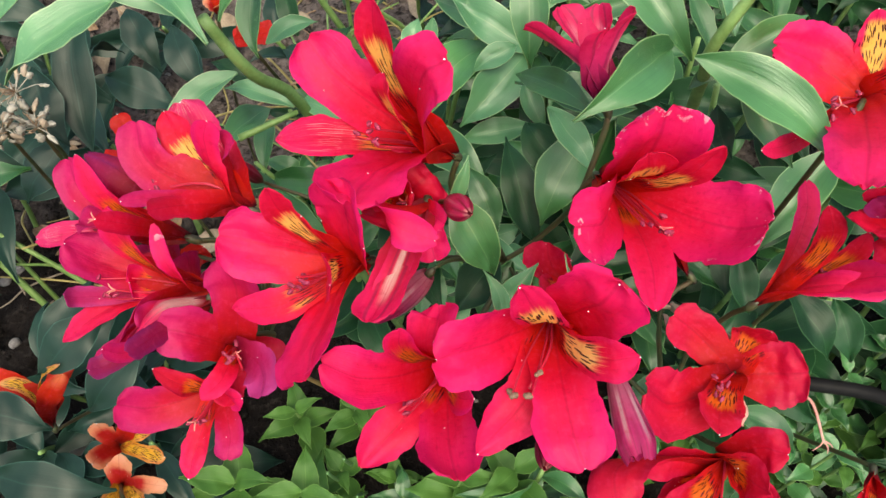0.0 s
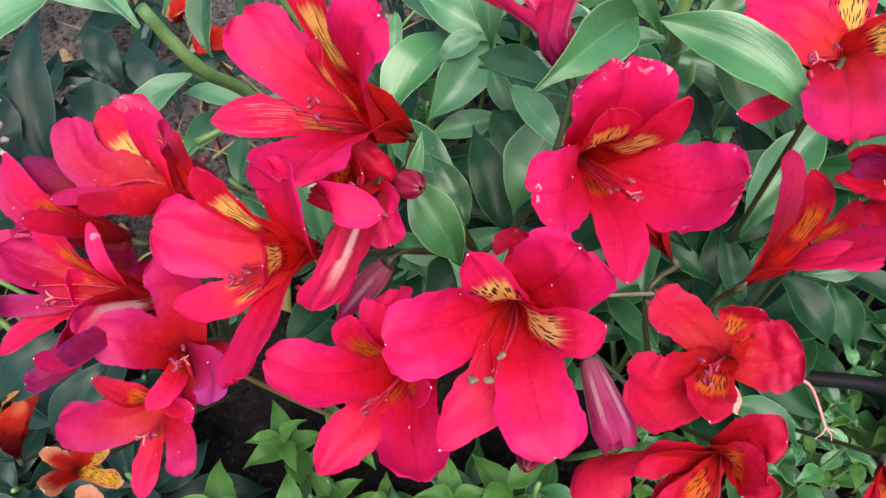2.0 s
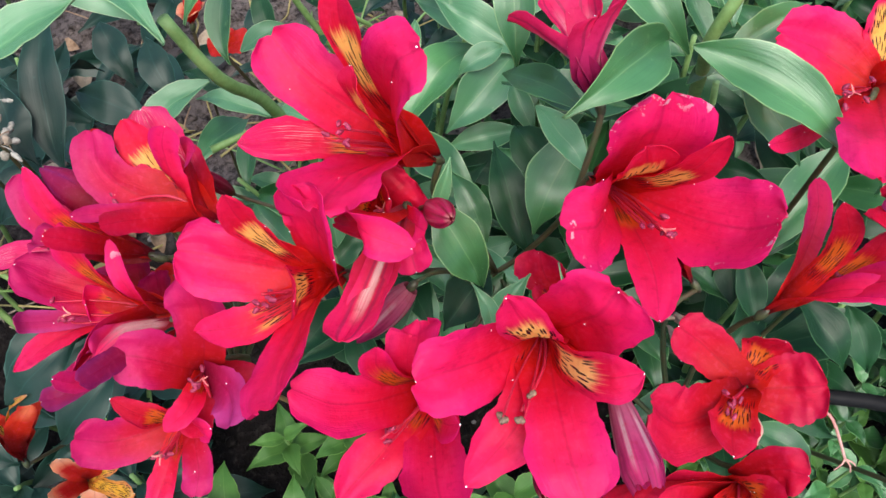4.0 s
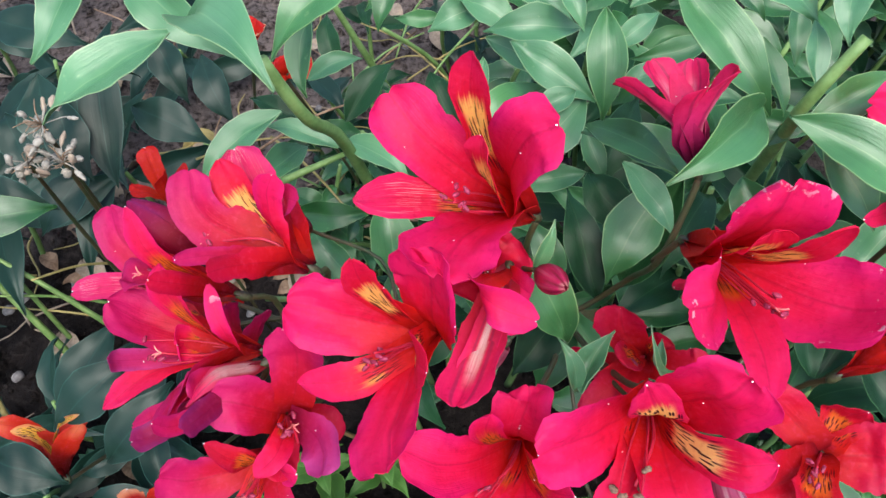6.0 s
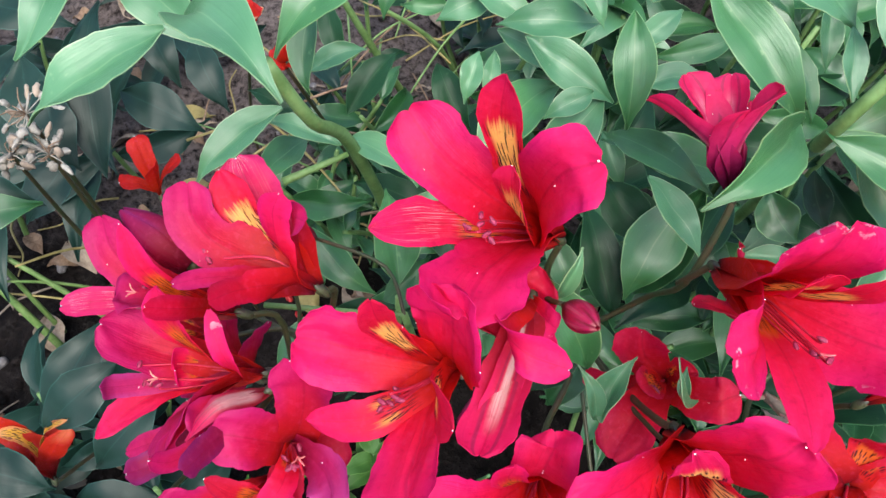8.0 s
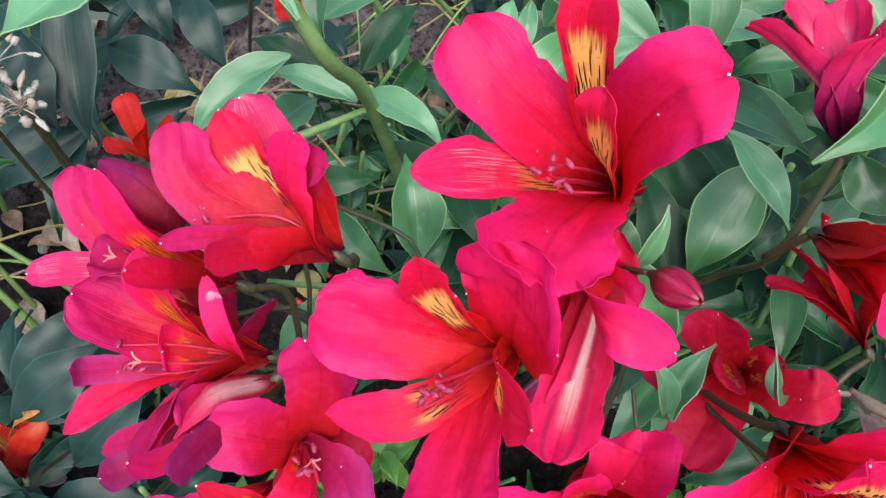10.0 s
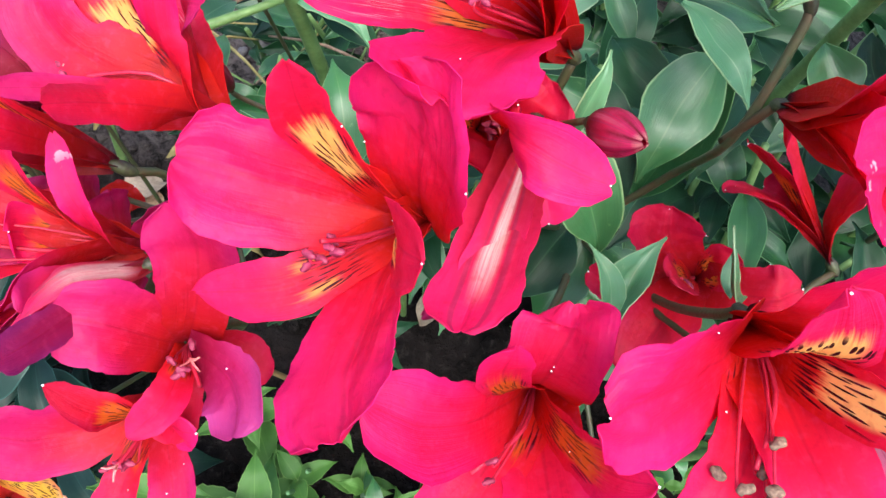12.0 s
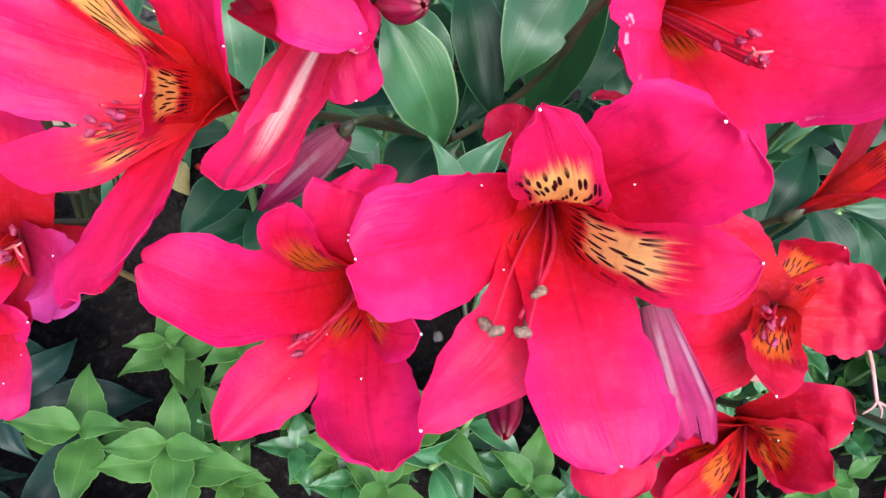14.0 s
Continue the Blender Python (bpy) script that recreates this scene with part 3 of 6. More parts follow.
def flower(base, azimuth, elevation, petals, label, stem=(), stamens=6, seed=1, cluster="red alstroemeria flowers", name="alstroemeria_flower", style=None, ripe=False, dew=0.35, fork=True, tuft=None, claw=0.75):
    """petals: kind, then in mm either the tip, the middle of the blade and its half width from the base, or degrees round
    the facing, reach, height and width; and any of the blade's settings. tuft: where the anthers gather, in mm."""
    rng = random.Random(seed)
    a, x, y = turned(azimuth, elevation)
    root = tagged(new(name), label, "flower", cluster)
    root.location = base
    drops, size = [], 0.0

    def dress(kind, blade, tip):
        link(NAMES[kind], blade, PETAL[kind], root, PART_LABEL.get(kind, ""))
        if rng.random() < dew:
            drops.append((tip * 1.003, rng.uniform(0.00016, 0.00032)))
        for _ in range(rng.choice((0, 0, 0, 1, 2))):
            spot = blade.vertices[rng.randrange(280, 500)]
            drops.append((spot.co + spot.normal * 0.0002, rng.uniform(0.00010, 0.00022)))

    for kind, *form in petals:
        if isinstance(form[0], tuple):
            tip, middle, half = (Vector(q) / 1000 for q in form[:3])
            blade = blade_mesh(NAMES[kind], kind, tip, middle, half, a, rng, **{"claw": claw, **(form[3] if len(form) > 3 else {})})
            size = max(size, tip.length)
            dress(kind, blade, tip)
            continue
        around, reach, height, width, *more = form
        d = x * math.cos(radians(around)) + y * math.sin(radians(around))
        tip = d * (reach / 1000) + a * (height / 1000)
        settings = dict(more[0]) if more else {}
        blade = petal_mesh(NAMES[kind], kind, tip, a, width / 1000, rng, **settings)
        size = max(size, tip.length)
        dress(kind, blade, tip)
    for at, r in drops:
        link("dewdrop", blob_mesh("dewdrop", at, (0, 0, 1), 1.8 * r, r, rng, 0.25, 6, 8), DROP, root, "clear dewdrop on the tepal")
    link("ovary", blob_mesh("ovary", -a * 0.002, a, 0.009, 0.0022, rng, 0.08), OVARY, root, "dark ribbed green ovary")
    if stamens:
        low = (x * 0.2 - y) if style is None else (x * math.cos(radians(style)) + y * math.sin(radians(style)))
        for k in range(stamens):
            way = (a * rng.uniform(0.9, 1.1) + low * rng.uniform(0.2, 0.42) + x * rng.uniform(-0.14, 0.14) * (2.2 if ripe else 1.0)).normalized()
            end = way * size * rng.uniform(0.42, 0.55)
            mid = a * size * 0.30 + low * size * 0.09
            if tuft:
                spread = Vector((rng.uniform(-1, 1), rng.uniform(-1, 1), rng.uniform(-1, 1))) * (0.0068 if ripe else 0.0055)
                end = Vector(tuft) / 1000 + spread
                mid = end * 0.5 + a * size * 0.06 + spread * 0.35
            up = (a * 0.6 - low * 0.3 + x * rng.uniform(-0.3, 0.3)) * 0.004
            fil = link("stamen", tube_mesh("stamen", (a * 0.004, mid, end, end + up), (0.0003, 0.00036, 0.00034, 0.00028), 6), FILAMENT, root, "crimson stamen filament")
            link("anther", blob_mesh("anther", end + up, (rng.uniform(-1, 1), rng.uniform(-1, 1), rng.uniform(-0.4, 0.4)), 0.0034 if ripe else 0.0034, 0.00105 if ripe else 0.0008, rng, 0.4), ANTHER if ripe else UNRIPE, fil, "grey-brown anther" if ripe else "dark red anther")
        top = Vector(tuft) * 0.00104 if tuft else a * size * 0.54 + low * size * 0.08
        sty = link("style", tube_mesh("style", (a * 0.004, a * size * 0.35 + low * size * 0.07, top), (0.0006, 0.0006, 0.0005), 6), FILAMENT, root)
        for k in range(3 if fork else 0):
            b = 2.1 * k + rng.uniform(0, 1)
            w = x * math.cos(b) + y * math.sin(b)
            link("stigma_lobe", tube_mesh("stigma_lobe", (top, top + a * 0.002 + w * 0.0012, top + a * 0.003 + w * 0.0028), (0.0004, 0.00035, 0.0002), 6), STIGMA, sty, "pale pink stigma lobe")
    if stem:
        pts = [Vector(p) - Vector(base) for p in stem]
        link("pedicel", tube_mesh("pedicel", [-a * 0.004] + pts, [0.0013] + [0.0014] * len(pts), 8), DARK_STEM, root, "brown-green flower stalk")
    return root


def bud(base, azimuth, elevation, length, width, label, stem=(), seed=1, skin=None, open_end=0.0):
    """A closed bud: six overlapping tepals wrapped round its axis, on a short stalk."""
    rng = random.Random(seed)
    a, x, y = turned(azimuth, elevation)
    root = tagged(new("flower_bud"), label, "flower bud", "alstroemeria buds")
    root.location = base
    L, R = length / 1000, width / 2000
    for k in range(6):
        mid = math.pi * k / 3
        inner = k % 2
        rows, uvs = [], []
        for i in range(14):
            u = i / 13
            flare = (0.42 + 0.62 * u ** 0.8) * (1 - 0.3 * max(0.0, u - 0.8) / 0.2)
            r = R * (0.97 if inner else 1.04) * flare if open_end > 0.4 else R * (0.97 if inner else 1.04) * max(0.06 + open_end * u ** 3, math.sin(math.pi * min(0.96, 0.1 + 0.86 * u) ** 0.8) ** 0.75)
            row, uvrow = [], []
            for j in range(7):
                v = 2 * j / 6 - 1
                b = mid + v * (0.72 if inner else 0.58) * (1 - 0.25 * u)
                row.append(a * (u * L * ((1.0 if inner else 0.97) + (0.025 * math.sin(2.3 * k) + 0.02 * math.sin(5 * v + k) if open_end > 0.4 else 0.0))) + (x * math.cos(b) + y * math.sin(b)) * (r * (1.0 + 0.05 * (1 - v * v))))
                uvrow.append((0.5 + 0.5 * v, u))
            rows.append(row)
            uvs.append(uvrow)
        link("tepal", grid_mesh("tepal", rows, uvs, 0.0003), skin or BUD_SKIN, root)
    link("ovary", blob_mesh("ovary", -a * 0.001, a, 0.006, R * 0.34, rng, 0.08), OVARY, root, "dark green ovary")
    if stem:
        pts = [Vector(p) - Vector(base) for p in stem]
        link("pedicel", tube_mesh("pedicel", [-a * 0.004] + pts, [0.0008] + [0.001] * len(pts), 8), DARK_STEM, root)
    return root


SKINS = {"PALE": PALE, "LIGHT": LIGHT, "LEAF": LEAF, "DARK": DARK, "BLUE": BLUE, "MINT": MINT}


def plant(label, stems, leaves, seed, material=LEAF, stem_material=STEM, category="plant", name="alstroemeria_plant", cluster=""):
    """A plant of tubes (points, radius) and blades (base, tip, width in mm, settings)."""
    rng = random.Random(seed)
    root = tagged(new(name), label, category, cluster)
    for points, radius, *own in stems:
        link("stem", tube_mesh("stem", points, [radius * (1 - 0.35 * k / (len(points) - 1)) for k in range(len(points))], 9), own[0] if own else stem_material, root)
    for base, tip, width, *more in leaves:
        settings = dict(more[0]) if more else {}
        skin = SKINS[settings.pop("skin")] if "skin" in settings else material
        link("leaf", leaf_mesh("leaf", base, tip, width / 1000, rng, **settings), skin, root)
    return root


# ---- ground ----
SOIL = Nodes("dark_shaded_soil")
_p = SOIL.spot()
_c = SOIL.noise(_p, 9.0, 6.0, 0.65)
_f = SOIL.noise(_p, 120.0, 5.0, 0.7)
# dark brown soil taken near black to hold the shade under the plants
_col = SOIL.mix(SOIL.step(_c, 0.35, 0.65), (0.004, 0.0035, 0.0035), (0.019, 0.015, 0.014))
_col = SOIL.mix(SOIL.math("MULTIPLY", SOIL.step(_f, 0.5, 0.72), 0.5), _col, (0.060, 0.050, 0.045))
_y = SOIL.put("ShaderNodeSeparateXYZ", Vector=_p).outputs[1]
_pale_path = SOIL.math("MULTIPLY", SOIL.step(SOIL.math("ADD", _y, SOIL.math("MULTIPLY", _c, 0.12)), 0.46, 0.56), SOIL.step(_f, 0.3, 0.6))
_col = SOIL.mix(SOIL.math("MULTIPLY", _pale_path, 0.75), _col, (0.19, 0.155, 0.145))   # the path beyond the bed is paler, broken up by the fine noise
SOIL = SOIL.finish(_col, 0.85, SOIL.bump(SOIL.math("ADD", _f, SOIL.math("MULTIPLY", _c, 1.5)), 0.9, 0.01), 0.0, None, 0.06)


def soil_height(x, y):
    near = math.exp(-((x * x + (y - 0.3) ** 2) / 4.0))
    return near * (0.022 * noise.noise((x * 9, y * 9, 0.3)) + 0.012 * noise.noise((x * 31, y * 31, 1.3)) + 0.006 * noise.noise((x * 80, y * 80, 2.3)))


xs = sorted(set([round(-1.2 + 0.012 * k, 4) for k in range(201)] + [s * d for s in (-1, 1) for d in (1.6, 2.5, 5, 12, 40, 150, 600)]))
ys = sorted(set([round(-0.9 + 0.012 * k, 4) for k in range(201)] + [-600, -150, -40, -12, -5, -2.5, -1.5, 2.0, 3, 6, 14, 40, 150, 600]))
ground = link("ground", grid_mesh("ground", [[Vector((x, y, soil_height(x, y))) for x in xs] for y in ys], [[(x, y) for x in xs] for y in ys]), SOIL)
tagged(ground, "dark crumbly garden soil of a flower bed", "soil", kind="structure")


# ---- leafy stems ----
plant("pale green alstroemeria stem with broad drooping leaves", [
    (((-0.05, 0.36, 0), (-0.06, 0.33, 0.2), (-0.081, 0.297, 0.351), (-0.092, 0.262, 0.415), (-0.105, 0.258, 0.455)), 0.0042),
    (((-0.113, 0.27, 0.355), (-0.082, 0.288, 0.356)), 0.0022),
], [
    ((-0.149, 0.28, 0.447), (-0.202, 0.244, 0.431), 25, {"sag": 0.09, "roll": 19, "bow": -0.07, "skin": "PALE"}),
    ((-0.139, 0.275, 0.456), (-0.094, 0.224, 0.479), 26, {"sag": 0.19, "roll": -17, "bow": -0.02, "skin": "PALE"}),
    ((-0.181, 0.323, 0.448), (-0.127, 0.286, 0.427), 22, {"sag": 0.07, "roll": 21, "bow": 0.01, "skin": "PALE"}),
    ((-0.19, 0.302, 0.471), (-0.201, 0.258, 0.45), 18, {"sag": 0.05, "roll": -5, "bow": -0.13, "skin": "PALE"}),
    ((-0.056, 0.323, 0.451), (-0.11, 0.285, 0.43), 24, {"sag": 0.09, "roll": 14, "bow": 0.07, "skin": "LIGHT"}),
    ((-0.098, 0.335, 0.41), (-0.1, 0.299, 0.388), 15, {"sag": 0.08, "roll": 14, "bow": 0.07, "skin": "LIGHT"}),
    ((-0.115, 0.304, 0.37), (-0.156, 0.268, 0.356), 19, {"sag": 0.07, "roll": 14, "bow": 0.03, "skin": "PALE"}),
    ((-0.112, 0.333, 0.306), (-0.136, 0.289, 0.317), 19, {"sag": 0.06, "roll": 0, "bow": 0.04, "skin": "LIGHT"}),
    ((-0.108, 0.348, 0.348), (-0.077, 0.36, 0.356), 13, {"sag": 0.1, "roll": -4, "bow": -0.05, "skin": "PALE"}),
    ((-0.086, 0.308, 0.341), (-0.046, 0.282, 0.34), 17, {"sag": 0.11, "roll": -15, "bow": -0.06, "skin": "PALE"}),
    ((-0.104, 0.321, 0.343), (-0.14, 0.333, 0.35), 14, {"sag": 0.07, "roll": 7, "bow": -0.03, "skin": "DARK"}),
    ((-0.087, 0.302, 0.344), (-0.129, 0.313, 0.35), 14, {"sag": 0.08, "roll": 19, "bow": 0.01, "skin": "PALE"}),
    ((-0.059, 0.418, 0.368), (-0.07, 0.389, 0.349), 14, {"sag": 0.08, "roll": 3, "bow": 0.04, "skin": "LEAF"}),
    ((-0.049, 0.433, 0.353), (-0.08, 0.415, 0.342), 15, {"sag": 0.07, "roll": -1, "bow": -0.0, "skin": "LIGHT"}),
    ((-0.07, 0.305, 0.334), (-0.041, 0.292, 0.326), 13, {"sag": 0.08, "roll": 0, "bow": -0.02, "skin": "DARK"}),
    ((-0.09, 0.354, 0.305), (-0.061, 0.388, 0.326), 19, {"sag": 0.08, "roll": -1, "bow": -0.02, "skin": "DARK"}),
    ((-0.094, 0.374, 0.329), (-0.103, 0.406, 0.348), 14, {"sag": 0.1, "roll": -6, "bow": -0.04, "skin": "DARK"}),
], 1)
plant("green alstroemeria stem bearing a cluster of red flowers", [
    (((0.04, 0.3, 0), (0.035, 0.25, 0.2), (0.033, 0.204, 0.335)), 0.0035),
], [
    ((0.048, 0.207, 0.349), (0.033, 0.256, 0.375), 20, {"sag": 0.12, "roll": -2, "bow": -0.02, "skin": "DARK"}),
    ((0.027, 0.206, 0.361), (0.011, 0.235, 0.379), 15, {"sag": 0.09, "roll": 1, "bow": 0.04, "skin": "LEAF"}),
    ((0.088, 0.259, 0.384), (0.076, 0.249, 0.28), 30, {"sag": 0.01, "roll": 35, "bow": -0.02, "skin": "LEAF"}),
    ((0.107, 0.233, 0.363), (0.139, 0.232, 0.364), 10, {"sag": 0.08, "roll": -9, "bow": -0.02, "skin": "PALE"}),
    ((0.048, 0.237, 0.421), (0.070, 0.205, 0.411), 15, {"sag": 0.10, "roll": -14, "bow": 0.03, "skin": "PALE", "fold": 0.25}),
    ((0.073, 0.243, 0.394), (0.049, 0.206, 0.366), 27, {"sag": 0.08, "roll": 4, "bow": 0.05, "skin": "LIGHT", "fold": 0.22}),
    ((0.036, 0.266, 0.410), (0.068, 0.222, 0.432), 15, {"sag": 0.05, "roll": 10, "bow": -0.05, "skin": "LEAF", "fold": 0.3}),
    ((0.022, 0.163, 0.397), (0.002, 0.184, 0.428), 19, {"sag": 0.10, "roll": -12, "bow": 0.04, "skin": "LIGHT", "shape": 0.58, "twist": 40}),
    ((0.026, 0.145, 0.386), (0.018, 0.160, 0.404), 8, {"sag": 0.14, "roll": 10, "skin": "PALE", "shape": 0.4}),
    ((0.028, 0.143, 0.389), (0.041, 0.166, 0.401), 12, {"sag": -0.12, "roll": -28, "bow": -0.12, "skin": "PALE", "shape": 0.38, "fold": 0.8, "twist": 60}),
    ((0.066, 0.152, 0.393), (0.052, 0.157, 0.424), 4.5, {"sag": -0.08, "roll": 40, "bow": -0.22, "skin": "PALE", "fold": 0.7}),
    ((0.060, 0.150, 0.395), (0.060, 0.162, 0.402), 5, {"sag": 0.08, "roll": -20, "skin": "PALE", "fold": 0.6}),
    ((0.004, 0.172, 0.438), (0.010, 0.181, 0.457), 6, {"sag": 0.10, "roll": 15, "skin": "PALE", "fold": 0.6}),
    ((0.028, 0.197, 0.350), (0.006, 0.170, 0.340), 22, {"sag": 0.08, "roll": 6, "skin": "DARK"}),
    ((0.036, 0.198, 0.345), (0.020, 0.172, 0.315), 20, {"sag": 0.10, "roll": 10, "skin": "LEAF"}),
], 2)
plant("green alstroemeria stem bearing a cluster of magenta flowers", [
    (((-0.03, 0.3, 0), (-0.04, 0.24, 0.2), (-0.05, 0.205, 0.345)), 0.003),
    (((-0.12, 0.218, 0.322), (-0.05, 0.205, 0.345)), 0.0016),
    (((-0.07, 0.24, 0), (-0.085, 0.2, 0.15), (-0.1, 0.165, 0.3)), 0.002, TAN_STEM),
], [
    ((-0.054, 0.248, 0.291), (-0.063, 0.291, 0.321), 26, {"sag": 0.1, "roll": 11, "bow": -0.0, "skin": "LIGHT"}),
    ((-0.064, 0.249, 0.262), (-0.037, 0.274, 0.277), 16, {"sag": 0.09, "roll": 3, "bow": 0.01, "skin": "LEAF"}),
    ((-0.106, 0.282, 0.29), (-0.068, 0.249, 0.273), 19, {"sag": 0.08, "roll": 9, "bow": 0.05, "skin": "LIGHT"}),
    ((-0.091, 0.24, 0.268), (-0.124, 0.209, 0.249), 19, {"sag": 0.09, "roll": 2, "bow": 0.04, "skin": "LIGHT"}),
], 3)
plant("tall pale green alstroemeria stem with broad leaves", [
    (((0.17, 0.38, 0), (0.16, 0.33, 0.2), (0.128, 0.265, 0.4), (0.117, 0.246, 0.448), (0.13, 0.253, 0.48)), 0.0038),
], [
    ((0.047, 0.361, 0.382), (-0.008, 0.36, 0.38), 22, {"sag": 0.09, "roll": 1, "bow": -0.01, "skin": "PALE"}),
    ((-0.015, 0.36, 0.357), (-0.022, 0.336, 0.341), 13, {"sag": 0.09, "roll": 3, "bow": 0.02, "skin": "PALE"}),
    ((-0.006, 0.361, 0.357), (-0.009, 0.335, 0.341), 10, {"sag": 0.08, "roll": 3, "bow": 0.01, "skin": "PALE"}),
    ((0.041, 0.317, 0.378), (0.016, 0.305, 0.37), 14, {"sag": 0.09, "roll": 0, "bow": 0.01, "skin": "PALE"}),
    ((0.06, 0.337, 0.39), (0.085, 0.354, 0.401), 13, {"sag": 0.09, "roll": 2, "bow": 0.01, "skin": "PALE"}),
    ((0.044, 0.294, 0.376), (0.056, 0.269, 0.361), 12, {"sag": 0.08, "roll": 7, "bow": 0.02, "skin": "LIGHT"}),
    ((0.132, 0.328, 0.409), (0.146, 0.295, 0.388), 13, {"sag": 0.05, "roll": -13, "bow": 0.05, "skin": "LIGHT"}),
    ((0.031, 0.371, 0.41), (0.046, 0.345, 0.394), 12, {"sag": 0.07, "roll": -2, "bow": 0.02, "skin": "PALE"}),
    ((0.042, 0.356, 0.425), (0.063, 0.342, 0.417), 11, {"sag": 0.08, "roll": 8, "bow": 0.03, "skin": "PALE"}),
    ((-0.02, 0.398, 0.368), (0.016, 0.379, 0.357), 20, {"sag": 0.1, "roll": 4, "bow": -0.06, "skin": "PALE"}),
    ((0.002, 0.403, 0.382), (0.047, 0.381, 0.37), 17, {"sag": 0.06, "roll": -7, "bow": 0.02, "skin": "PALE"}),
    ((0.074, 0.371, 0.388), (0.101, 0.389, 0.399), 13, {"sag": 0.08, "roll": -3, "bow": 0.0, "skin": "PALE"}),
    ((0.12, 0.373, 0.413), (0.142, 0.351, 0.4), 13, {"sag": 0.07, "roll": 6, "bow": 0.03, "skin": "LEAF"}),
    ((0.143, 0.263, 0.417), (0.17, 0.223, 0.392), 21, {"sag": 0.06, "roll": 11, "bow": 0.01, "skin": "LIGHT"}),
    ((0.111, 0.25, 0.395), (0.126, 0.229, 0.384), 19, {"sag": 0.08, "roll": 23, "bow": 0.09, "skin": "LEAF"}),
    ((0.146, 0.275, 0.377), (0.155, 0.25, 0.361), 14, {"sag": 0.08, "roll": 16, "bow": 0.08, "skin": "DARK"}),
    ((0.045, 0.269, 0.37), (0.072, 0.245, 0.359), 23, {"sag": 0.12, "roll": 10, "bow": 0.1, "skin": "DARK"}),
    ((0.043, 0.253, 0.339), (0.074, 0.265, 0.347), 17, {"sag": 0.1, "roll": -1, "bow": -0.05, "skin": "LEAF"}),
    ((0.118, 0.255, 0.412), (0.143, 0.27, 0.421), 9, {"sag": 0.09, "roll": -2, "bow": -0.03, "skin": "LEAF"}),
    ((-0.037, 0.375, 0.33), (-0.016, 0.342, 0.31), 19, {"sag": 0.07, "roll": 5, "bow": 0.05, "skin": "DARK"}),
    ((-0.005, 0.404, 0.36), (-0.039, 0.389, 0.35), 20, {"sag": 0.1, "roll": -7, "bow": 0.01, "skin": "PALE"}),
    ((-0.031, 0.413, 0.341), (-0.061, 0.411, 0.34), 11, {"sag": 0.07, "roll": -11, "bow": -0.07, "skin": "LIGHT"}),
    ((-0.005, 0.371, 0.363), (0.051, 0.349, 0.35), 21, {"sag": 0.08, "roll": -4, "bow": 0.03, "skin": "PALE"}),
    ((0.039, 0.293, 0.456), (0.041, 0.259, 0.422), 18, {"sag": 0.1, "roll": 5, "bow": 0.0, "skin": "LIGHT"}),
    ((0.074, 0.321, 0.451), (0.121, 0.267, 0.42), 26, {"sag": 0.09, "roll": 7, "bow": 0.01, "skin": "LIGHT"}),
    ((0.1, 0.327, 0.455), (0.142, 0.304, 0.442), 22, {"sag": 0.12, "roll": 2, "bow": -0.01, "skin": "PALE"}),
    ((0.15, 0.344, 0.419), (0.149, 0.315, 0.402), 12, {"sag": 0.07, "roll": 3, "bow": 0.03, "skin": "LIGHT"}),
    ((0.14, 0.277, 0.425), (0.14, 0.307, 0.443), 12, {"sag": 0.06, "roll": 6, "bow": -0.04, "skin": "PALE"}),
    ((0.154, 0.311, 0.469), (0.145, 0.281, 0.45), 16, {"sag": 0.07, "roll": 22, "bow": 0.12, "skin": "PALE"}),
    ((0.114, 0.247, 0.442), (0.158, 0.225, 0.428), 18, {"sag": 0.07, "roll": -6, "bow": 0.01, "skin": "LIGHT"}),
    ((0.131, 0.259, 0.425), (0.172, 0.279, 0.438), 17, {"sag": 0.07, "roll": 3, "bow": 0.02, "skin": "LIGHT"}),
    ((0.098, 0.261, 0.391), (0.037, 0.27, 0.403), 22, {"sag": 0.07, "roll": 10, "bow": -0.05, "skin": "LEAF"}),
    ((0.12, 0.358, 0.38), (0.075, 0.348, 0.373), 15, {"sag": 0.05, "roll": -4, "bow": -0.07, "skin": "LIGHT"}),
    ((0.065, 0.32, 0.38), (0.1, 0.323, 0.382), 16, {"sag": 0.08, "roll": -11, "bow": -0.08, "skin": "PALE"}),
    ((0.098, 0.243, 0.451), (0.054, 0.196, 0.461), 22, {"sag": 0.11, "roll": -24, "bow": 0.05, "skin": "LIGHT"}),
    ((0.103, 0.228, 0.462), (0.16, 0.187, 0.445), 22, {"sag": 0.04, "roll": 6, "bow": -0.07, "skin": "LIGHT"}),
    ((0.048, 0.322, 0.367), (0.01, 0.286, 0.345), 25, {"sag": 0.1, "roll": -8, "bow": -0.0, "skin": "PALE"}),
    ((0.052, 0.296, 0.334), (0.008, 0.288, 0.328), 16, {"sag": 0.08, "roll": 0, "bow": 0.01, "skin": "PALE"}),
    ((0.014, 0.383, 0.317), (0, 0.357, 0.301), 17, {"sag": 0.09, "roll": 7, "bow": 0.09, "skin": "LEAF"}),
    ((0.006, 0.343, 0.387), (0.054, 0.318, 0.37), 22, {"sag": 0.06, "roll": 3, "bow": 0.02, "skin": "PALE"}),
    ((0.216, 0.259, 0.358), (0.17, 0.212, 0.328), 27, {"sag": 0.07, "roll": 9, "bow": 0.05, "skin": "LIGHT"}),
], 4)
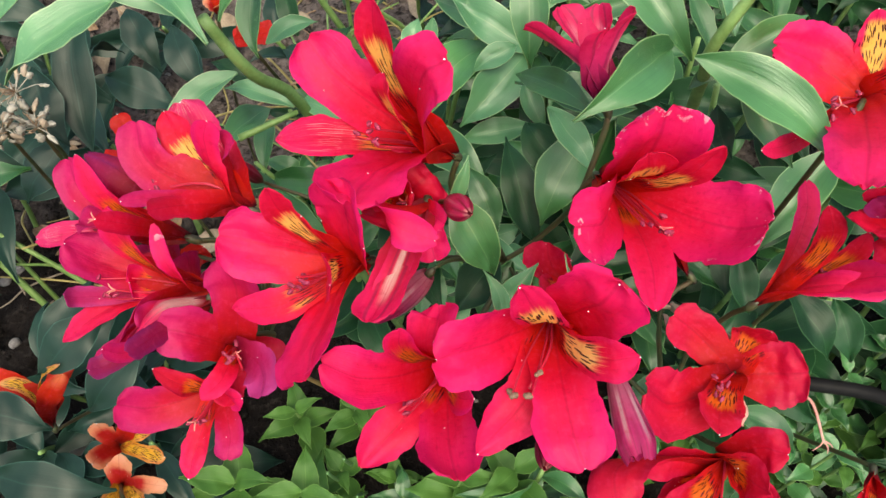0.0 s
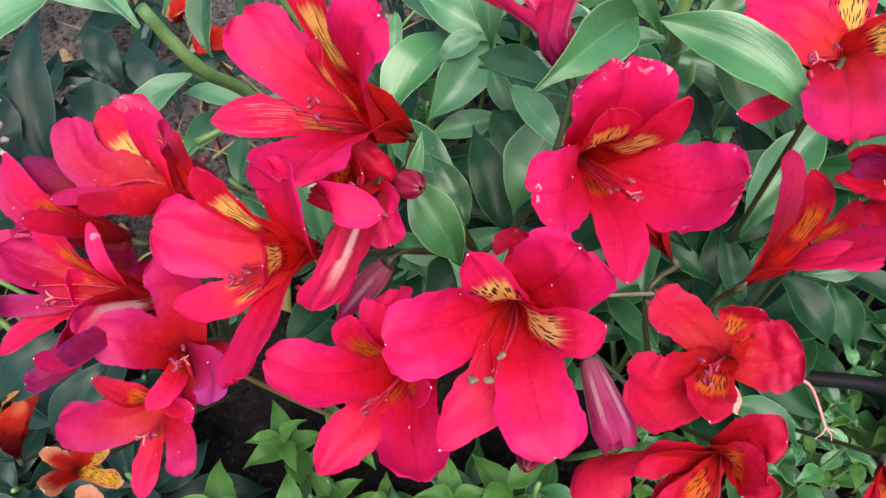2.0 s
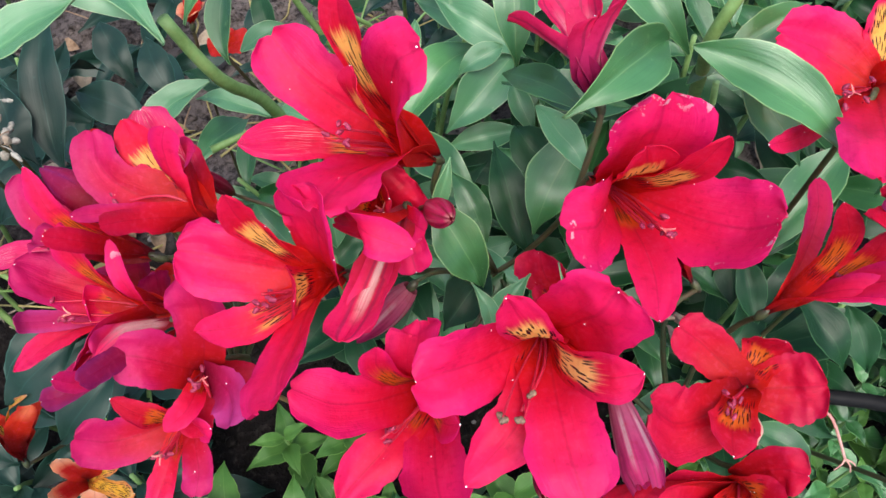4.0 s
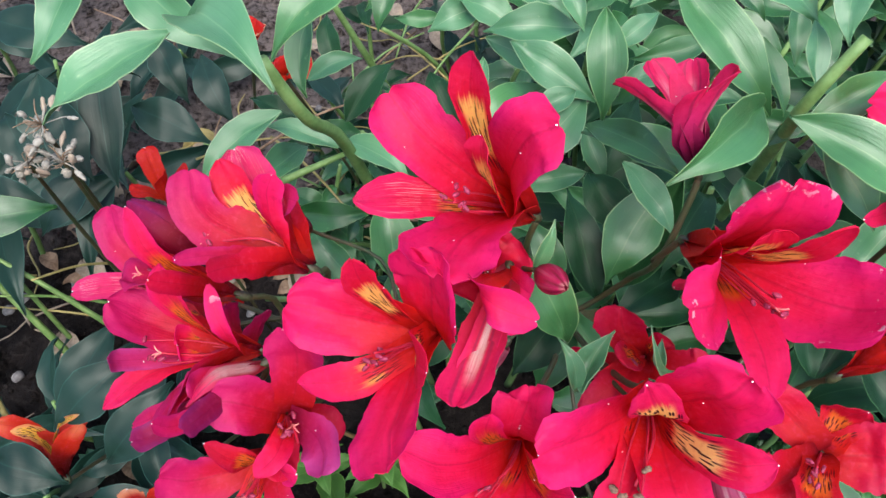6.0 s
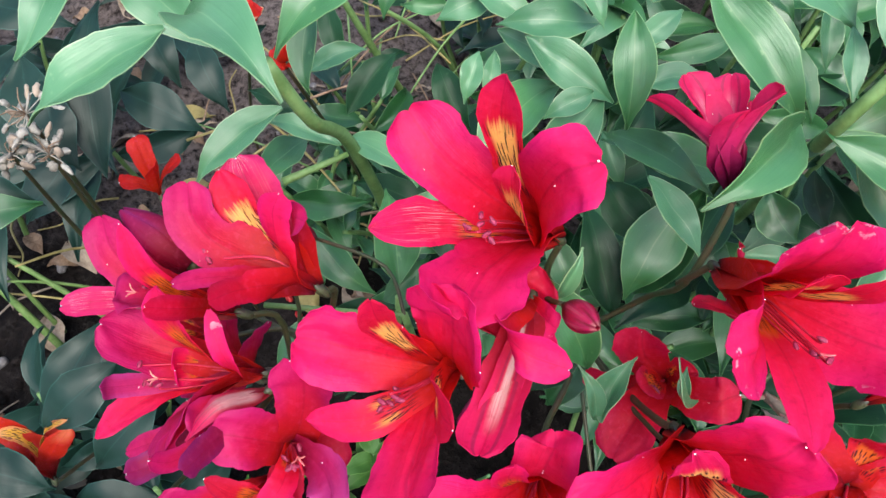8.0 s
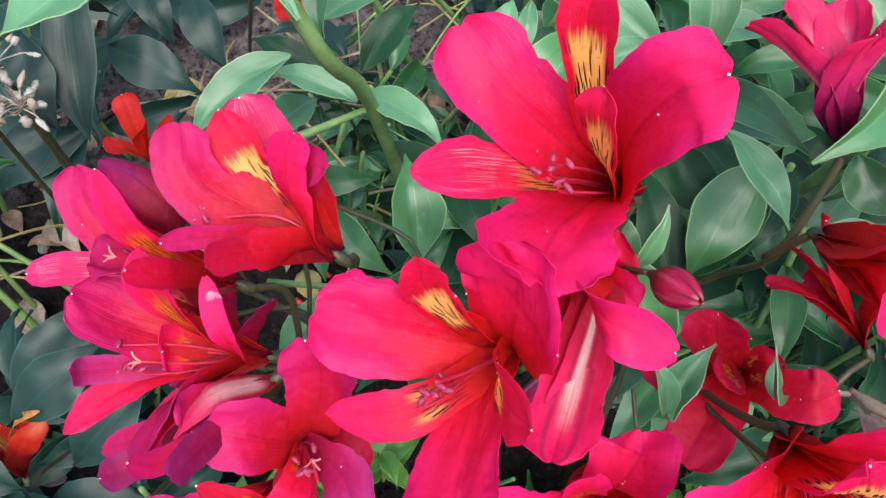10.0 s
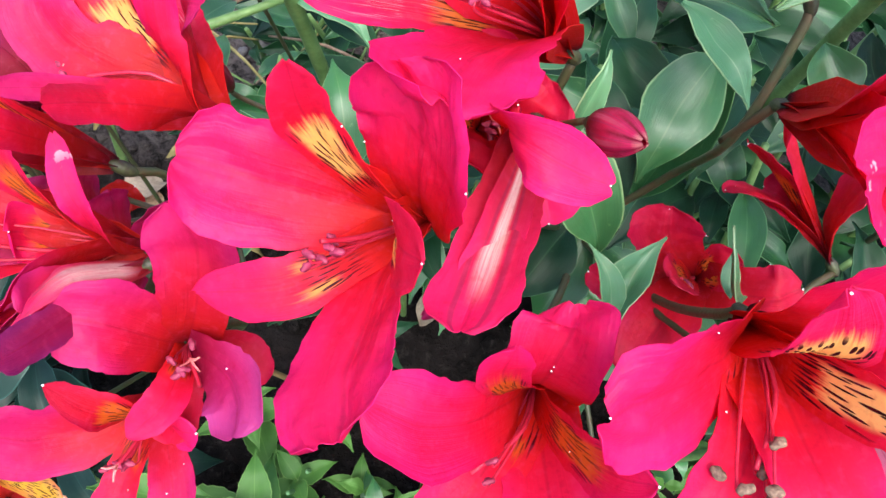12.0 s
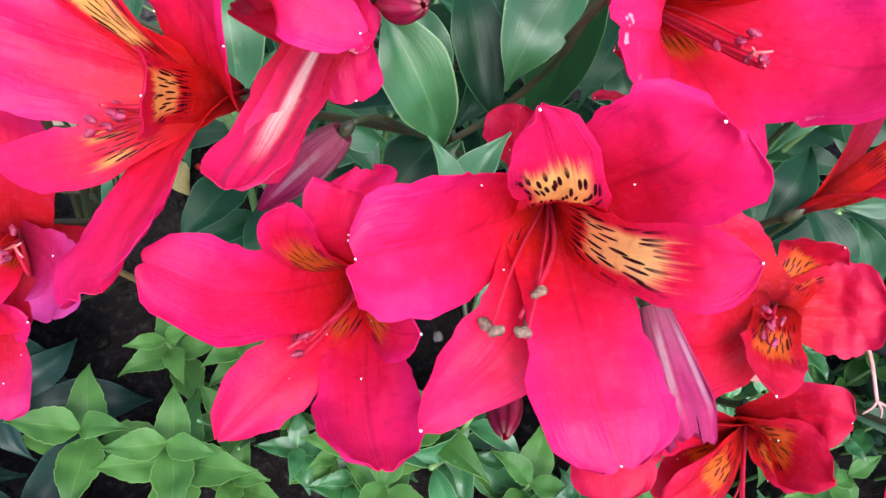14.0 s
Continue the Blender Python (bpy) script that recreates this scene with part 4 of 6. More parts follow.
plant("low green alstroemeria stem bearing deep red flowers", [
    (((0.11, 0.2, 0), (0.12, 0.16, 0.15), (0.125, 0.14, 0.27)), 0.003),
], [
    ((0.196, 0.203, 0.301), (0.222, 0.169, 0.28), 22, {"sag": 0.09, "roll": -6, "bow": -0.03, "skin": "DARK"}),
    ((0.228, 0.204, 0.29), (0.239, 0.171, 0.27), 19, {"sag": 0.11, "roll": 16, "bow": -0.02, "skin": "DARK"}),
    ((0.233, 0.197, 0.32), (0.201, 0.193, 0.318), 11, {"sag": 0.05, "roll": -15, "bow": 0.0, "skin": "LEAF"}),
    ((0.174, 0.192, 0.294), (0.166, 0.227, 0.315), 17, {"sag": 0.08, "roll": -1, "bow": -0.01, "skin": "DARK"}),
    ((0.146, 0.127, 0.313), (0.181, 0.11, 0.301), 16, {"sag": 0.08, "roll": -18, "bow": -0.09, "skin": "LEAF"}),
], 5)
plant("dark bluish green strap-leaved plant beside the path", [
    (((-0.25, 0.42, 0), (-0.24, 0.41, 0.1)), 0.004),
], [
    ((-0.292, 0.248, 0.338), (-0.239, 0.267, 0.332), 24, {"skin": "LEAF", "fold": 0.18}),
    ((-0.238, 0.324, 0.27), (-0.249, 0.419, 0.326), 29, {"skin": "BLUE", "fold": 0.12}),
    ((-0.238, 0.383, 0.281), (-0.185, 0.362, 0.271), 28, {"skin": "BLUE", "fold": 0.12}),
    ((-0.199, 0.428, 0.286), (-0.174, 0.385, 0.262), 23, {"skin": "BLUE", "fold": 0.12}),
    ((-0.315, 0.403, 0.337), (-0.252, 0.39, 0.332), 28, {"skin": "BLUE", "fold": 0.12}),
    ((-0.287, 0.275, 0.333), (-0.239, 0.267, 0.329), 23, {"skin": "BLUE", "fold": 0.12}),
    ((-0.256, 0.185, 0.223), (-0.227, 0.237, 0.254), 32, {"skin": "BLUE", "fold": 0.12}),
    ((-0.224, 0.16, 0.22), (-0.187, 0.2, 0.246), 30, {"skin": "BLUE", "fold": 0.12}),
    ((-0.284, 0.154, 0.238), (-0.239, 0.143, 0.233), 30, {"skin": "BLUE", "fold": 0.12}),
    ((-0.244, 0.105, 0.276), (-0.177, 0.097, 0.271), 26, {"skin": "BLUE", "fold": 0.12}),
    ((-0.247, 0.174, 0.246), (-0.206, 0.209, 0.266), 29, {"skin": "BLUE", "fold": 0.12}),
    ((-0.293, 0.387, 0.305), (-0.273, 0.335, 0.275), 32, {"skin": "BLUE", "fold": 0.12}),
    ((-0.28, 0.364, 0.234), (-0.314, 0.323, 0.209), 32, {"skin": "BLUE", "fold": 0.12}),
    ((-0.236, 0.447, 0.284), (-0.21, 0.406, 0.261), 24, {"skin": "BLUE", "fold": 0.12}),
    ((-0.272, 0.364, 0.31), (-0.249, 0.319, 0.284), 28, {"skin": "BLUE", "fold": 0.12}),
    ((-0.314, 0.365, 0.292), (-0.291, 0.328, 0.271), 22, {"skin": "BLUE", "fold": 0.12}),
], 6)


# ---- flowers ----
flower((0.004, 0.193, 0.443), -160, 53, [
    ("o", (-53.8, 16.4, 47.2), (-44.4, 6.5, 39.7), (10.9, 4.4, 3.9)),
    ("i", (-27.6, 5.2, 78.1), (-27.7, 1.2, 64.5), (5.7, -2.8, 2.9)),
    ("o", (-3.6, -19.9, 75.2), (-12, -19, 67.8), (6.7, -10.3, -2.6)),
    ("i", (-24.1, -12.7, 61.3), (-24.6, -16.6, 55.4), (3.8, -5.1, 2.2)),
    ("h", (-64.4, -16.9, 31.3), (-48, -10.1, 24.8), (2.3, 7.9, 0.3)),
    ("o", (-35, -48.9, 38.8), (-31.3, -32.3, 32.3), (15.6, 0.8, -0.3)),
], "red-pink alstroemeria flower with yellow dark-streaked inner tepals, wide open", ((0.004, 0.19, 0.42), (0.02, 0.2, 0.38), (0.033, 0.204, 0.335),), 6, 11, fork=False, tuft=(-30.1, -16.8, 31.2), claw=0.95)
flower((-0.006, 0.169, 0.445), -105, 33, [
    ("o", (3.2, -39, 35.4), (-11.2, -34.4, 38.1), (2.2, -4.5, -3.3)),
    ("w", (-19.5, -56.3, 11.9), (-15.3, -44.7, 9.2), (8.8, 0.9, 2.5)),
    ("w", -96, 28, 42, 11, {"cup": 0.6}),
    ("o", -62, 19, 15, 15),
    ("s", -10, 10, 13, 12),
], "red alstroemeria flower nodding, with a pale-striped back", ((0, 0.178, 0.43), (0.015, 0.19, 0.39), (0.033, 0.204, 0.335),), 0, 12, fork=False)
bud((-0.006, 0.151, 0.418), -152, -42, 33, 11, "closed purple alstroemeria bud with a pale stripe", ((0.004, 0.165, 0.405), (0.018, 0.19, 0.36), (0.033, 0.204, 0.335),), 13, STRIPED)
flower((-0.029, 0.147, 0.436), -146, 41, [
    ("o", (-52.6, -0, 19.2), (-39.3, -1.8, 15), (1, 9, 10.7)),
    ("i", (-28.9, -1.2, 51.6), (-26.3, -2.9, 37.6), (5.5, 0.3, -2.1)),
    ("k", (-49.6, -19.8, -2.2), (-32.1, -21.2, 4.6), (-2.8, 5.6, 2.7)),
    ("o", (-18.6, -54.2, 17.6), (-18.8, -39.8, 11.4), (10.3, 1.3, 9)),
    ("i", (-5.8, -36.2, 49.8), (-10, -25.8, 35.6), (0.5, -7.2, -2.7)),
    ("o", (-10, 8.5, 41.8), (-8, -0.7, 34.1), (9.3, -10.4, 11.1)),
], "red-pink alstroemeria flower with yellow dark-streaked inner tepals and dewdrops", ((-0.02, 0.155, 0.42), (0, 0.18, 0.38), (0.033, 0.204, 0.335),), 6, 14, fork=False)
flower((-0.082, 0.183, 0.417), 158, 40, [
    ("f", (-33.6, 44.9, 16.9), (-28.9, 37.1, 12.1), (10.7, 0.5, -0.9)),
    ("a", (-47.9, 28.9, 22.7), (-46, 17.6, 15.2), (10, 1.2, 1.6)),
    ("i", (-38, 36.7, 20.8), (-31.6, 25.1, 16.6), (7.8, -1.1, 1.2)),
    ("o", (-10.2, 12.8, 43.4), (-12.9, 10.1, 34.6), (5.5, -1.4, -1)),
    ("a", (-2.3, 8.3, 33.9), (-7.6, 11.8, 29.7), (0.5, -5.1, -2.8)),
    ("d", (-29.2, -23, 34.5), (-24.8, -14.6, 24.1), (-2.5, 3.7, 2.4)),
    ("a", (-44.1, -13.7, 26.9), (-34, -7, 19.6), (-0.6, 3, 1.3)),
], "magenta-red trumpet-shaped alstroemeria flower beside others", ((-0.078, 0.187, 0.395), (-0.1, 0.165, 0.3),), 6, 15, tuft=(-38.7, 7.1, 4.3), claw=1.15)
flower((-0.114, 0.180, 0.398), 179, 33, [
    ("a", (-54.3, 29.5, 18.4), (-50, 18.8, 10.8), (9.6, -1, 1.7)),
    ("j", (-33.1, 9.3, 49.6), (-28.1, 0.7, 34.4), (4.4, 1.5, 1.5)),
    ("f", (-70.9, 2.3, -4.8), (-54.1, 3.6, -1.2), (-0.2, 5.5, 1.7)),
    ("d", (-18.7, -20.7, 48.8), (-13.2, -16.2, 38.7), (0.4, 3.4, 2.8)),
    ("a", -46, 8, 45, 31, {"claw": 0.62}),
], "magenta-red alstroemeria flower with upright tepals", ((-0.1, 0.185, 0.375), (-0.1, 0.165, 0.3),), 6, 16, claw=0.8)
bud((-0.136, 0.201, 0.398), 151, 25, 34, 18, "purple closed alstroemeria bud with pale stripe", ((-0.1, 0.21, 0.37), (-0.1, 0.165, 0.3),), 17, PETAL["p"])
flower((-0.102, 0.157, 0.394), -167, 29, [
    ("a", (-53.6, 6, 27.9), (-44.4, 3.4, 21), (-0.2, 10.4, 0)),
    ("j", (-32.4, 14.3, 42.9), (-31.3, 6.4, 31.2), (6.7, -1.6, -0.6)),
    ("s", (-13.3, 6.7, 41.3), (-8.6, -6.4, 33.8), (3.5, -0.3, 0.5)),
    ("l", (-54.1, -29.2, 7.7), (-42.9, -14.9, 7), (-3.8, 4.9, -0.3)),
    ("a", (-29.8, -31, 2.5), (-28, -21.8, 3.3), (5.3, -0.1, 1.6)),
    ("v", (-49.9, -15.7, 23.5), (-48.7, -13.5, 17.9), (-0.1, 3.8, 2)),
    ("j", (-28.3, -6.3, 17.3), (-27.6, -3.5, 12.6), (0.9, -7, -2.9)),
    ("a", -5, 29, 39, 25, {"claw": 0.62}),
], "magenta-red alstroemeria flower with a white curled edge", ((-0.085, 0.165, 0.38), (-0.1, 0.165, 0.3),), 6, 18, tuft=(-33.5, -8.1, 13.6), claw=0.8)
flower((-0.091, 0.135, 0.385), -66, 35, [
    ("v", (18.7, -30.3, 17.9), (17.9, -21.5, 17.6), (7.5, -0.2, 5.2)),
    ("a", (-20.9, -9.2, 34.5), (-10.9, -9.6, 31.8), (-0.1, 8.4, 6.6)),
    ("a", (5, 11.5, 50.7), (8.5, 6.2, 42.3), (10.2, -0.1, -0.6)),
    ("l", (-6.3, -30.1, 12.3), (0.1, -22, 12.6), (5.4, -1.2, -0.2)),
    ("d", (-0, -27, -4.6), (-0, -17.2, -3.6), (7.1, 0.3, 0.5)),
    ("d", (19.1, -7.8, -15), (13.8, -1.3, -11.6), (4.9, 5.8, 2)),
], "red alstroemeria flower with purple-tinged lower tepal", ((-0.08, 0.15, 0.36), (-0.1, 0.165, 0.3),), 6, 19, tuft=(6, -11, 16))
flower((-0.097, 0.125, 0.368), -110, 29, [
    ("a", (-39.9, -17.2, 14.7), (-28.8, -16.7, 6.5), (3.8, 8.5, 4.6)),
    ("e", (-17.4, -11.6, 41), (-7.6, -15, 32.1), (2.9, 3.2, -2.2)),
    ("l", (-12.3, -42.4, -8.7), (-11.1, -31.9, -5.2), (6.2, 0.3, 2.1)),
    ("a", (6.9, -37.4, 5.1), (7.1, -30.7, 7.2), (6.2, 1.5, 0.7)),
    ("j", 32, 21, 18, 15),
], "deep red alstroemeria flower hanging low in the cluster", ((-0.1, 0.13, 0.335), (-0.1, 0.165, 0.3),), 6, 20)
flower((-0.097, 0.146, 0.407), -143, 10, [
    ("a", (-55.1, -17.1, -25.7), (-42.8, -14.8, -18.8), (0.5, 4.3, 1.3)),
    ("p", (-46.4, -29.8, -6.5), (-42.4, -27.5, -7.9), (0.2, 5.1, 0.3)),
    ("a", (-32.3, -30.4, 16.3), (-27.9, -28.6, 8.6), (0.6, 3.6, 1.8)),
    ("p", (-18.3, -35.1, 25.1), (-16.3, -29.1, 19.1), (-2.1, 3.7, 2.1)),
    ("x", (-22.7, -22.4, 12.3), (-16, -11.8, 11.4), (-2.1, 3.7, -1.6)),
    ("a", (-22.3, -19.6, 12.3), (-21.4, -13.5, 8.5), (-1.5, 4.8, 2)),
    ("a", (-29.3, -27.7, 7.9), (-30.9, -21.5, 6.1), (3.5, 0.7, 0.8)),
], "withering purple alstroemeria flower", ((-0.11, 0.145, 0.36), (-0.1, 0.165, 0.3),), 0, 21)
flower((0.065, 0.189, 0.433), -74, 45, [
    ("s", (7.1, -23.8, 70.3), (8.1, -27.8, 56.9), (15.8, 0.8, -1.1)),
    ("s", (44, -48.8, 41.7), (36.6, -42.2, 29.2), (3.8, 13.7, 6.2)),
    ("s", (-21.8, -54.8, 49), (-10.8, -49.8, 42.9), (-0.9, 11.2, 6.7)),
    ("l", (6.8, -74.6, 27.7), (9.2, -55.3, 24.8), (8, 1.7, -0.5)),
    ("i", (25.3, -35.6, 66.4), (19.6, -33.4, 47.5), (6, -0.4, -2.3)),
    ("i", (2, -35.8, 62.7), (5.2, -33.4, 49.8), (8.3, 2.3, -2.5)),
], "red alstroemeria flower with whitish bleached spots", ((0.062, 0.192, 0.424), (0.059, 0.195, 0.408),), 6, 22, tuft=(10.4, -45.2, 34.3), claw=0.95)
flower((0.040, 0.126, 0.437), -101, 42, [
    ("o", (-42, -31.9, 29.7), (-29.5, -27.9, 25.6), (0.6, 9.4, 10.3)),
    ("u", (-17.8, -22.9, 62), (-9.9, -24.5, 42.6), (8.5, -0.1, -0.2)),
    ("o", (12.3, -19.1, 56.6), (8.8, -20.6, 46.8), (11.2, -8.5, -4.4)),
    ("c", (17, -39.8, 51.1), (9.1, -39, 45.7), (-0.7, 5.3, 4.5)),
    ("l", (-28.2, -53.7, -0.8), (-13.1, -39.8, 10.4), (9, -0.5, -0.3)),
    ("o", (4.3, -63.2, 17.5), (1.5, -53.4, 20.8), (12.1, -0.9, 0.1)),
], "large wide open red alstroemeria flower with yellow streaked throat", ((0.042, 0.134, 0.420), (0.045, 0.152, 0.385), (0.042, 0.178, 0.352), (0.033, 0.204, 0.335),), 6, 23, ripe=True, fork=False, tuft=(-11, -35, 15), claw=0.95)
bud((0.061, 0.099, 0.437), -77, -9, 29, 14.5, "long purple striped half-closed alstroemeria bud", ((0.055, 0.115, 0.42), (0.045, 0.15, 0.38), (0.033, 0.204, 0.335),), 24, STRIPED, 0.45)
bud((0.053, 0.114, 0.317), -109, 57, 54, 12, "small purple alstroemeria bud", ((0.045, 0.13, 0.3), (0.033, 0.204, 0.335),), 25)
flower((0.004, 0.128, 0.388), -114, 51, [
    ("o", (-45.6, -26.5, 56.9), (-33.4, -28.7, 49.7), (0.3, 9.8, 2.5)),
    ("o", (-5.8, -6.2, 61.4), (-7.5, -12.3, 61.7), (7.8, -2, 7.4)),
    ("j", (-18.7, -18, 67.7), (-19.4, -20.4, 57.9), (4.5, 0.7, 3.6)),
    ("j", (6.2, -41.8, 64.3), (1, -38.3, 54.2), (0, 5.6, 1.6)),
    ("l", (-35.7, -50.8, 11.7), (-23.7, -38.8, 17.4), (9.2, -1.2, -1.6)),
    ("o", (0.9, -59.8, 33.9), (-1.9, -44.9, 24.4), (11.6, -1, 2.2)),
], "red-pink alstroemeria flower with yellow dark-streaked inner tepals, facing down", ((0.012, 0.15, 0.36), (0.025, 0.175, 0.35), (0.033, 0.204, 0.335),), 6, 26, fork=False, tuft=(-20, -30, 19), claw=0.95)
flower((0.062, 0.168, 0.370), -147, 58, [
    ("d", (-15.1, 11.9, 22.7), (-13.6, 6.9, 15), (9.4, -2.3, 5.1)),
    ("d", (19.2, -14.7, 26.6), (11.4, -17.1, 25.6), (0.7, 8.4, 3.3)),
    ("d", (-32.8, 4.1, -6.6), (-24.5, -1.7, -5.1), (-1.3, 4.5, 4.6)),
    ("d", -66, 36, 26, 22),
    ("e", 64, 15, 15, 15),
    ("e", -95, 6, 31, 15),
], "scarlet alstroemeria flower low behind the others", ((0.06, 0.175, 0.34), (0.125, 0.14, 0.27),), 3, 27, fork=False)
flower((0.129, 0.126, 0.372), -142, 59, [
    ("d", (-29.8, 17.6, 22.2), (-19.9, 12.4, 16.7), (9, 4.2, 2.6)),
    ("e", (8.2, 7.3, 27.6), (4.9, 8.2, 17.3), (8.1, -3.4, 3.3)),
    ("d", (23.5, -7.6, 18.4), (13.5, -5.9, 12.7), (1.2, 11.6, 8.3)),
    ("d", (-47.4, -18.2, 30.7), (-35.3, -21.3, 20.1), (-0.4, 12.7, 7.4)),
    ("e", (-20.7, -35.7, 26.3), (-16.6, -23.8, 22.6), (8.9, -2.2, -0.9)),
], "deep red alstroemeria flower with orange throat", ((0.13, 0.13, 0.34), (0.125, 0.14, 0.27),), 6, 28, fork=False)
flower((0.131, 0.100, 0.339), -112, 26, [
    ("d", (12.2, -11.4, 36.9), (5.3, -8.1, 33.2), (-1.6, 9.3, 2.1)),
    ("d", (-61.3, -32.4, 38.4), (-60, -20.6, 36.8), (11.5, -0.5, 3.7)),
    ("e", (-0.5, -28.6, 42), (-5.6, -19.9, 31.8), (-0, 9.8, -0.9)),
    ("e", (-33.8, -26.2, -5.3), (-20.4, -18.6, -1.8), (7.1, -5.3, -2.5)),
    ("d", (-43.9, -13.9, 22.2), (-29.9, -10.2, 17.9), (4.9, 5.2, 3.2)),
    ("e", 15, 23, 22, 22),
    ("e", -146, 26, 37, 25),
], "deep red alstroemeria flower close to the ground", ((0.13, 0.11, 0.32), (0.125, 0.14, 0.27),), 6, 29, fork=False)
flower((0.146, 0.161, 0.370), 13, 57, [
    ("o", (19.5, 42.9, 37.3), (21, 31.9, 27.2), (4.7, 3.1, 1.6)),
    ("e", (8.9, 11.2, 66.5), (15.3, 7.2, 52.3), (5.8, -0.9, 1.3)),
    ("e", (33.9, 9.9, 47.4), (32, 6.1, 36.2), (5.3, -1.9, -0.5)),
    ("o", (36.5, -14.3, 54.1), (30.1, -8.3, 42.9), (3.8, 6, 3.1)),
    ("o", (37.3, -15.1, 40.8), (23.1, -7.7, 34.6), (3.2, 4.8, 2.5)),
], "red alstroemeria flower seen from its side, trumpet-shaped", ((0.14, 0.165, 0.345), (0.13, 0.16, 0.31), (0.125, 0.14, 0.27),), 3, 30, fork=False)
flower((0.186, 0.232, 0.431), -138, 49, [
    ("o", (-41.2, 13.7, 19.3), (-21.4, 11.4, 12.4), (6.8, 12.6, 7.8)),
    ("g", (2.3, 26.8, 28), (3.8, 16.2, 17.3), (9.8, 1.9, 1.6)),
    ("g", (11.8, -22.6, 37.6), (7.6, -15.8, 30.3), (0.9, -9.5, -5.5)),
    ("o", (-33.3, -71.3, 38), (-26.7, -53.8, 35.1), (15.9, 3, 0.9)),
    ("l", (-57.5, -40, 15.9), (-43.5, -32.5, 9.2), (1.8, 3.8, 2.3)),
], "red alstroemeria flower with large yellow streaked throat", ((0.17, 0.21, 0.44), (0.17, 0.22, 0.3),), 6, 31, tuft=(-28.6, -28.2, 30))
flower((0.067, 0.212, 0.451), 116, 49, [
    ("m", -25, 24, 39, 15, {"lift": -0.12, "twist": 0.31, "sway": 0.05, "cup": 0.8, "claw": 0.85}),
    ("m", 124, 20, 35, 15, {"lift": -0.12, "twist": 0.09, "sway": -0.02, "cup": 0.8, "claw": 0.85}),
    ("m", -78, 15, 41, 15, {"lift": -0.12, "cup": 0.8, "claw": 0.85}),
    ("m", -146, 13, 38, 15, {"lift": -0.12, "cup": 0.8, "claw": 0.85}),
    ("m", 88, 13, 32, 15, {"lift": -0.12, "twist": 0.23, "sway": -0.05, "cup": 0.8, "claw": 0.85}),
], "upright pink half-open alstroemeria flower", ((0.067, 0.205, 0.44), (0.060, 0.193, 0.412), (0.058, 0.205, 0.375), (0.046, 0.207, 0.347), (0.033, 0.204, 0.335),), 0, 32, fork=False)
bud((0.003, 0.158, 0.460), -58, 36, 15, 9.6, "small round pink-red alstroemeria bud", ((-0.001, 0.168, 0.446), (-0.001, 0.182, 0.429), (0.021, 0.191, 0.383), (0.033, 0.204, 0.335),), 33)
flower((-0.117, 0.175, 0.34), 145, 9, [
    ("a", -23, 14, 29, 24),
    ("a", 137, 15, 26, 24),
    ("a", 151, 23, 9, 24),
    ("e", 122, 15, 10, 16),
    ("a", -40, 28, 19, 25),
    ("a", -54, 25, 2, 22),
], "deep red alstroemeria flower crowded inside the cluster", ((-0.09, 0.17, 0.34), (-0.1, 0.165, 0.3),), 0, 34)
flower((-0.138, 0.195, 0.337), 154, -11, [
    ("a", 142, 7, 28, 23),
    ("a", 161, 18, 17, 23),
    ("e", 32, 10, 21, 17),
    ("a", -49, 21, 15, 26),
], "dark red alstroemeria flower behind the magenta ones", ((-0.1, 0.2, 0.33), (-0.1, 0.165, 0.3),), 0, 35)
bud((-0.092, 0.226, 0.378), -99, 67, 44, 7, "small dark purple alstroemeria bud", ((-0.09, 0.235, 0.36), (-0.06, 0.23, 0.345), (-0.05, 0.205, 0.345),), 36)
flower((-0.258, 0.158, 0.192), 98, 59, [
    ("q", (13.3, 43.3, 25.2), (2.7, 26.8, 15.2), (1.9, -5.3, -3.7)),
    ("q", (-33.2, 20.5, 36.5), (-20, 19.2, 29.3), (-3.1, -6.3, -3.3)),
    ("q", (-21.9, 9.9, 21.4), (-3, 11, 19.2), (9.5, 5.6, 3.8)),
    ("z", (-25.7, 17.4, 32.7), (-12.9, 18, 27.9), (0.1, 4.2, 2)),
    ("z", (27.7, 16.9, 66.2), (11.5, 15.4, 52.8), (0.3, 2.5, 0.5)),
    ("q", (25.1, 14.9, 54.9), (11.8, 6.4, 38.2), (6.7, 1.5, 1.1)),
], "orange-red trumpet-shaped alstroemeria flower with peach tips", ((-0.255, 0.2, 0.12), (-0.25, 0.257, 0.02),), 0, 37, "background flowers", fork=False)
flower((-0.170, 0.117, 0.291), -24, 63, [
    ("y", (1.3, -0.1, 36.5), (0.4, -1, 28), (4.8, 1.9, 1.2)),
    ("y", (0.9, -18, 30.2), (-0.3, -13.4, 23.9), (-4.1, 3.4, 1.9)),
    ("q", (14.4, 1.9, 31.4), (11.3, 0.1, 23.7), (4.8, 0.2, 0.3)),
    ("z", (25.4, 0.9, 26.8), (17.4, 0.3, 20.6), (1.4, -3, -1.7)),
    ("z", (31.5, -11.9, 20.1), (24, -9.7, 15.4), (-0.8, -3.9, -2.2)),
], "peach and yellow alstroemeria flower with dark streaks", ((-0.17, 0.17, 0.2), (-0.165, 0.27, 0.02),), 0, 38, "background flowers", fork=False)
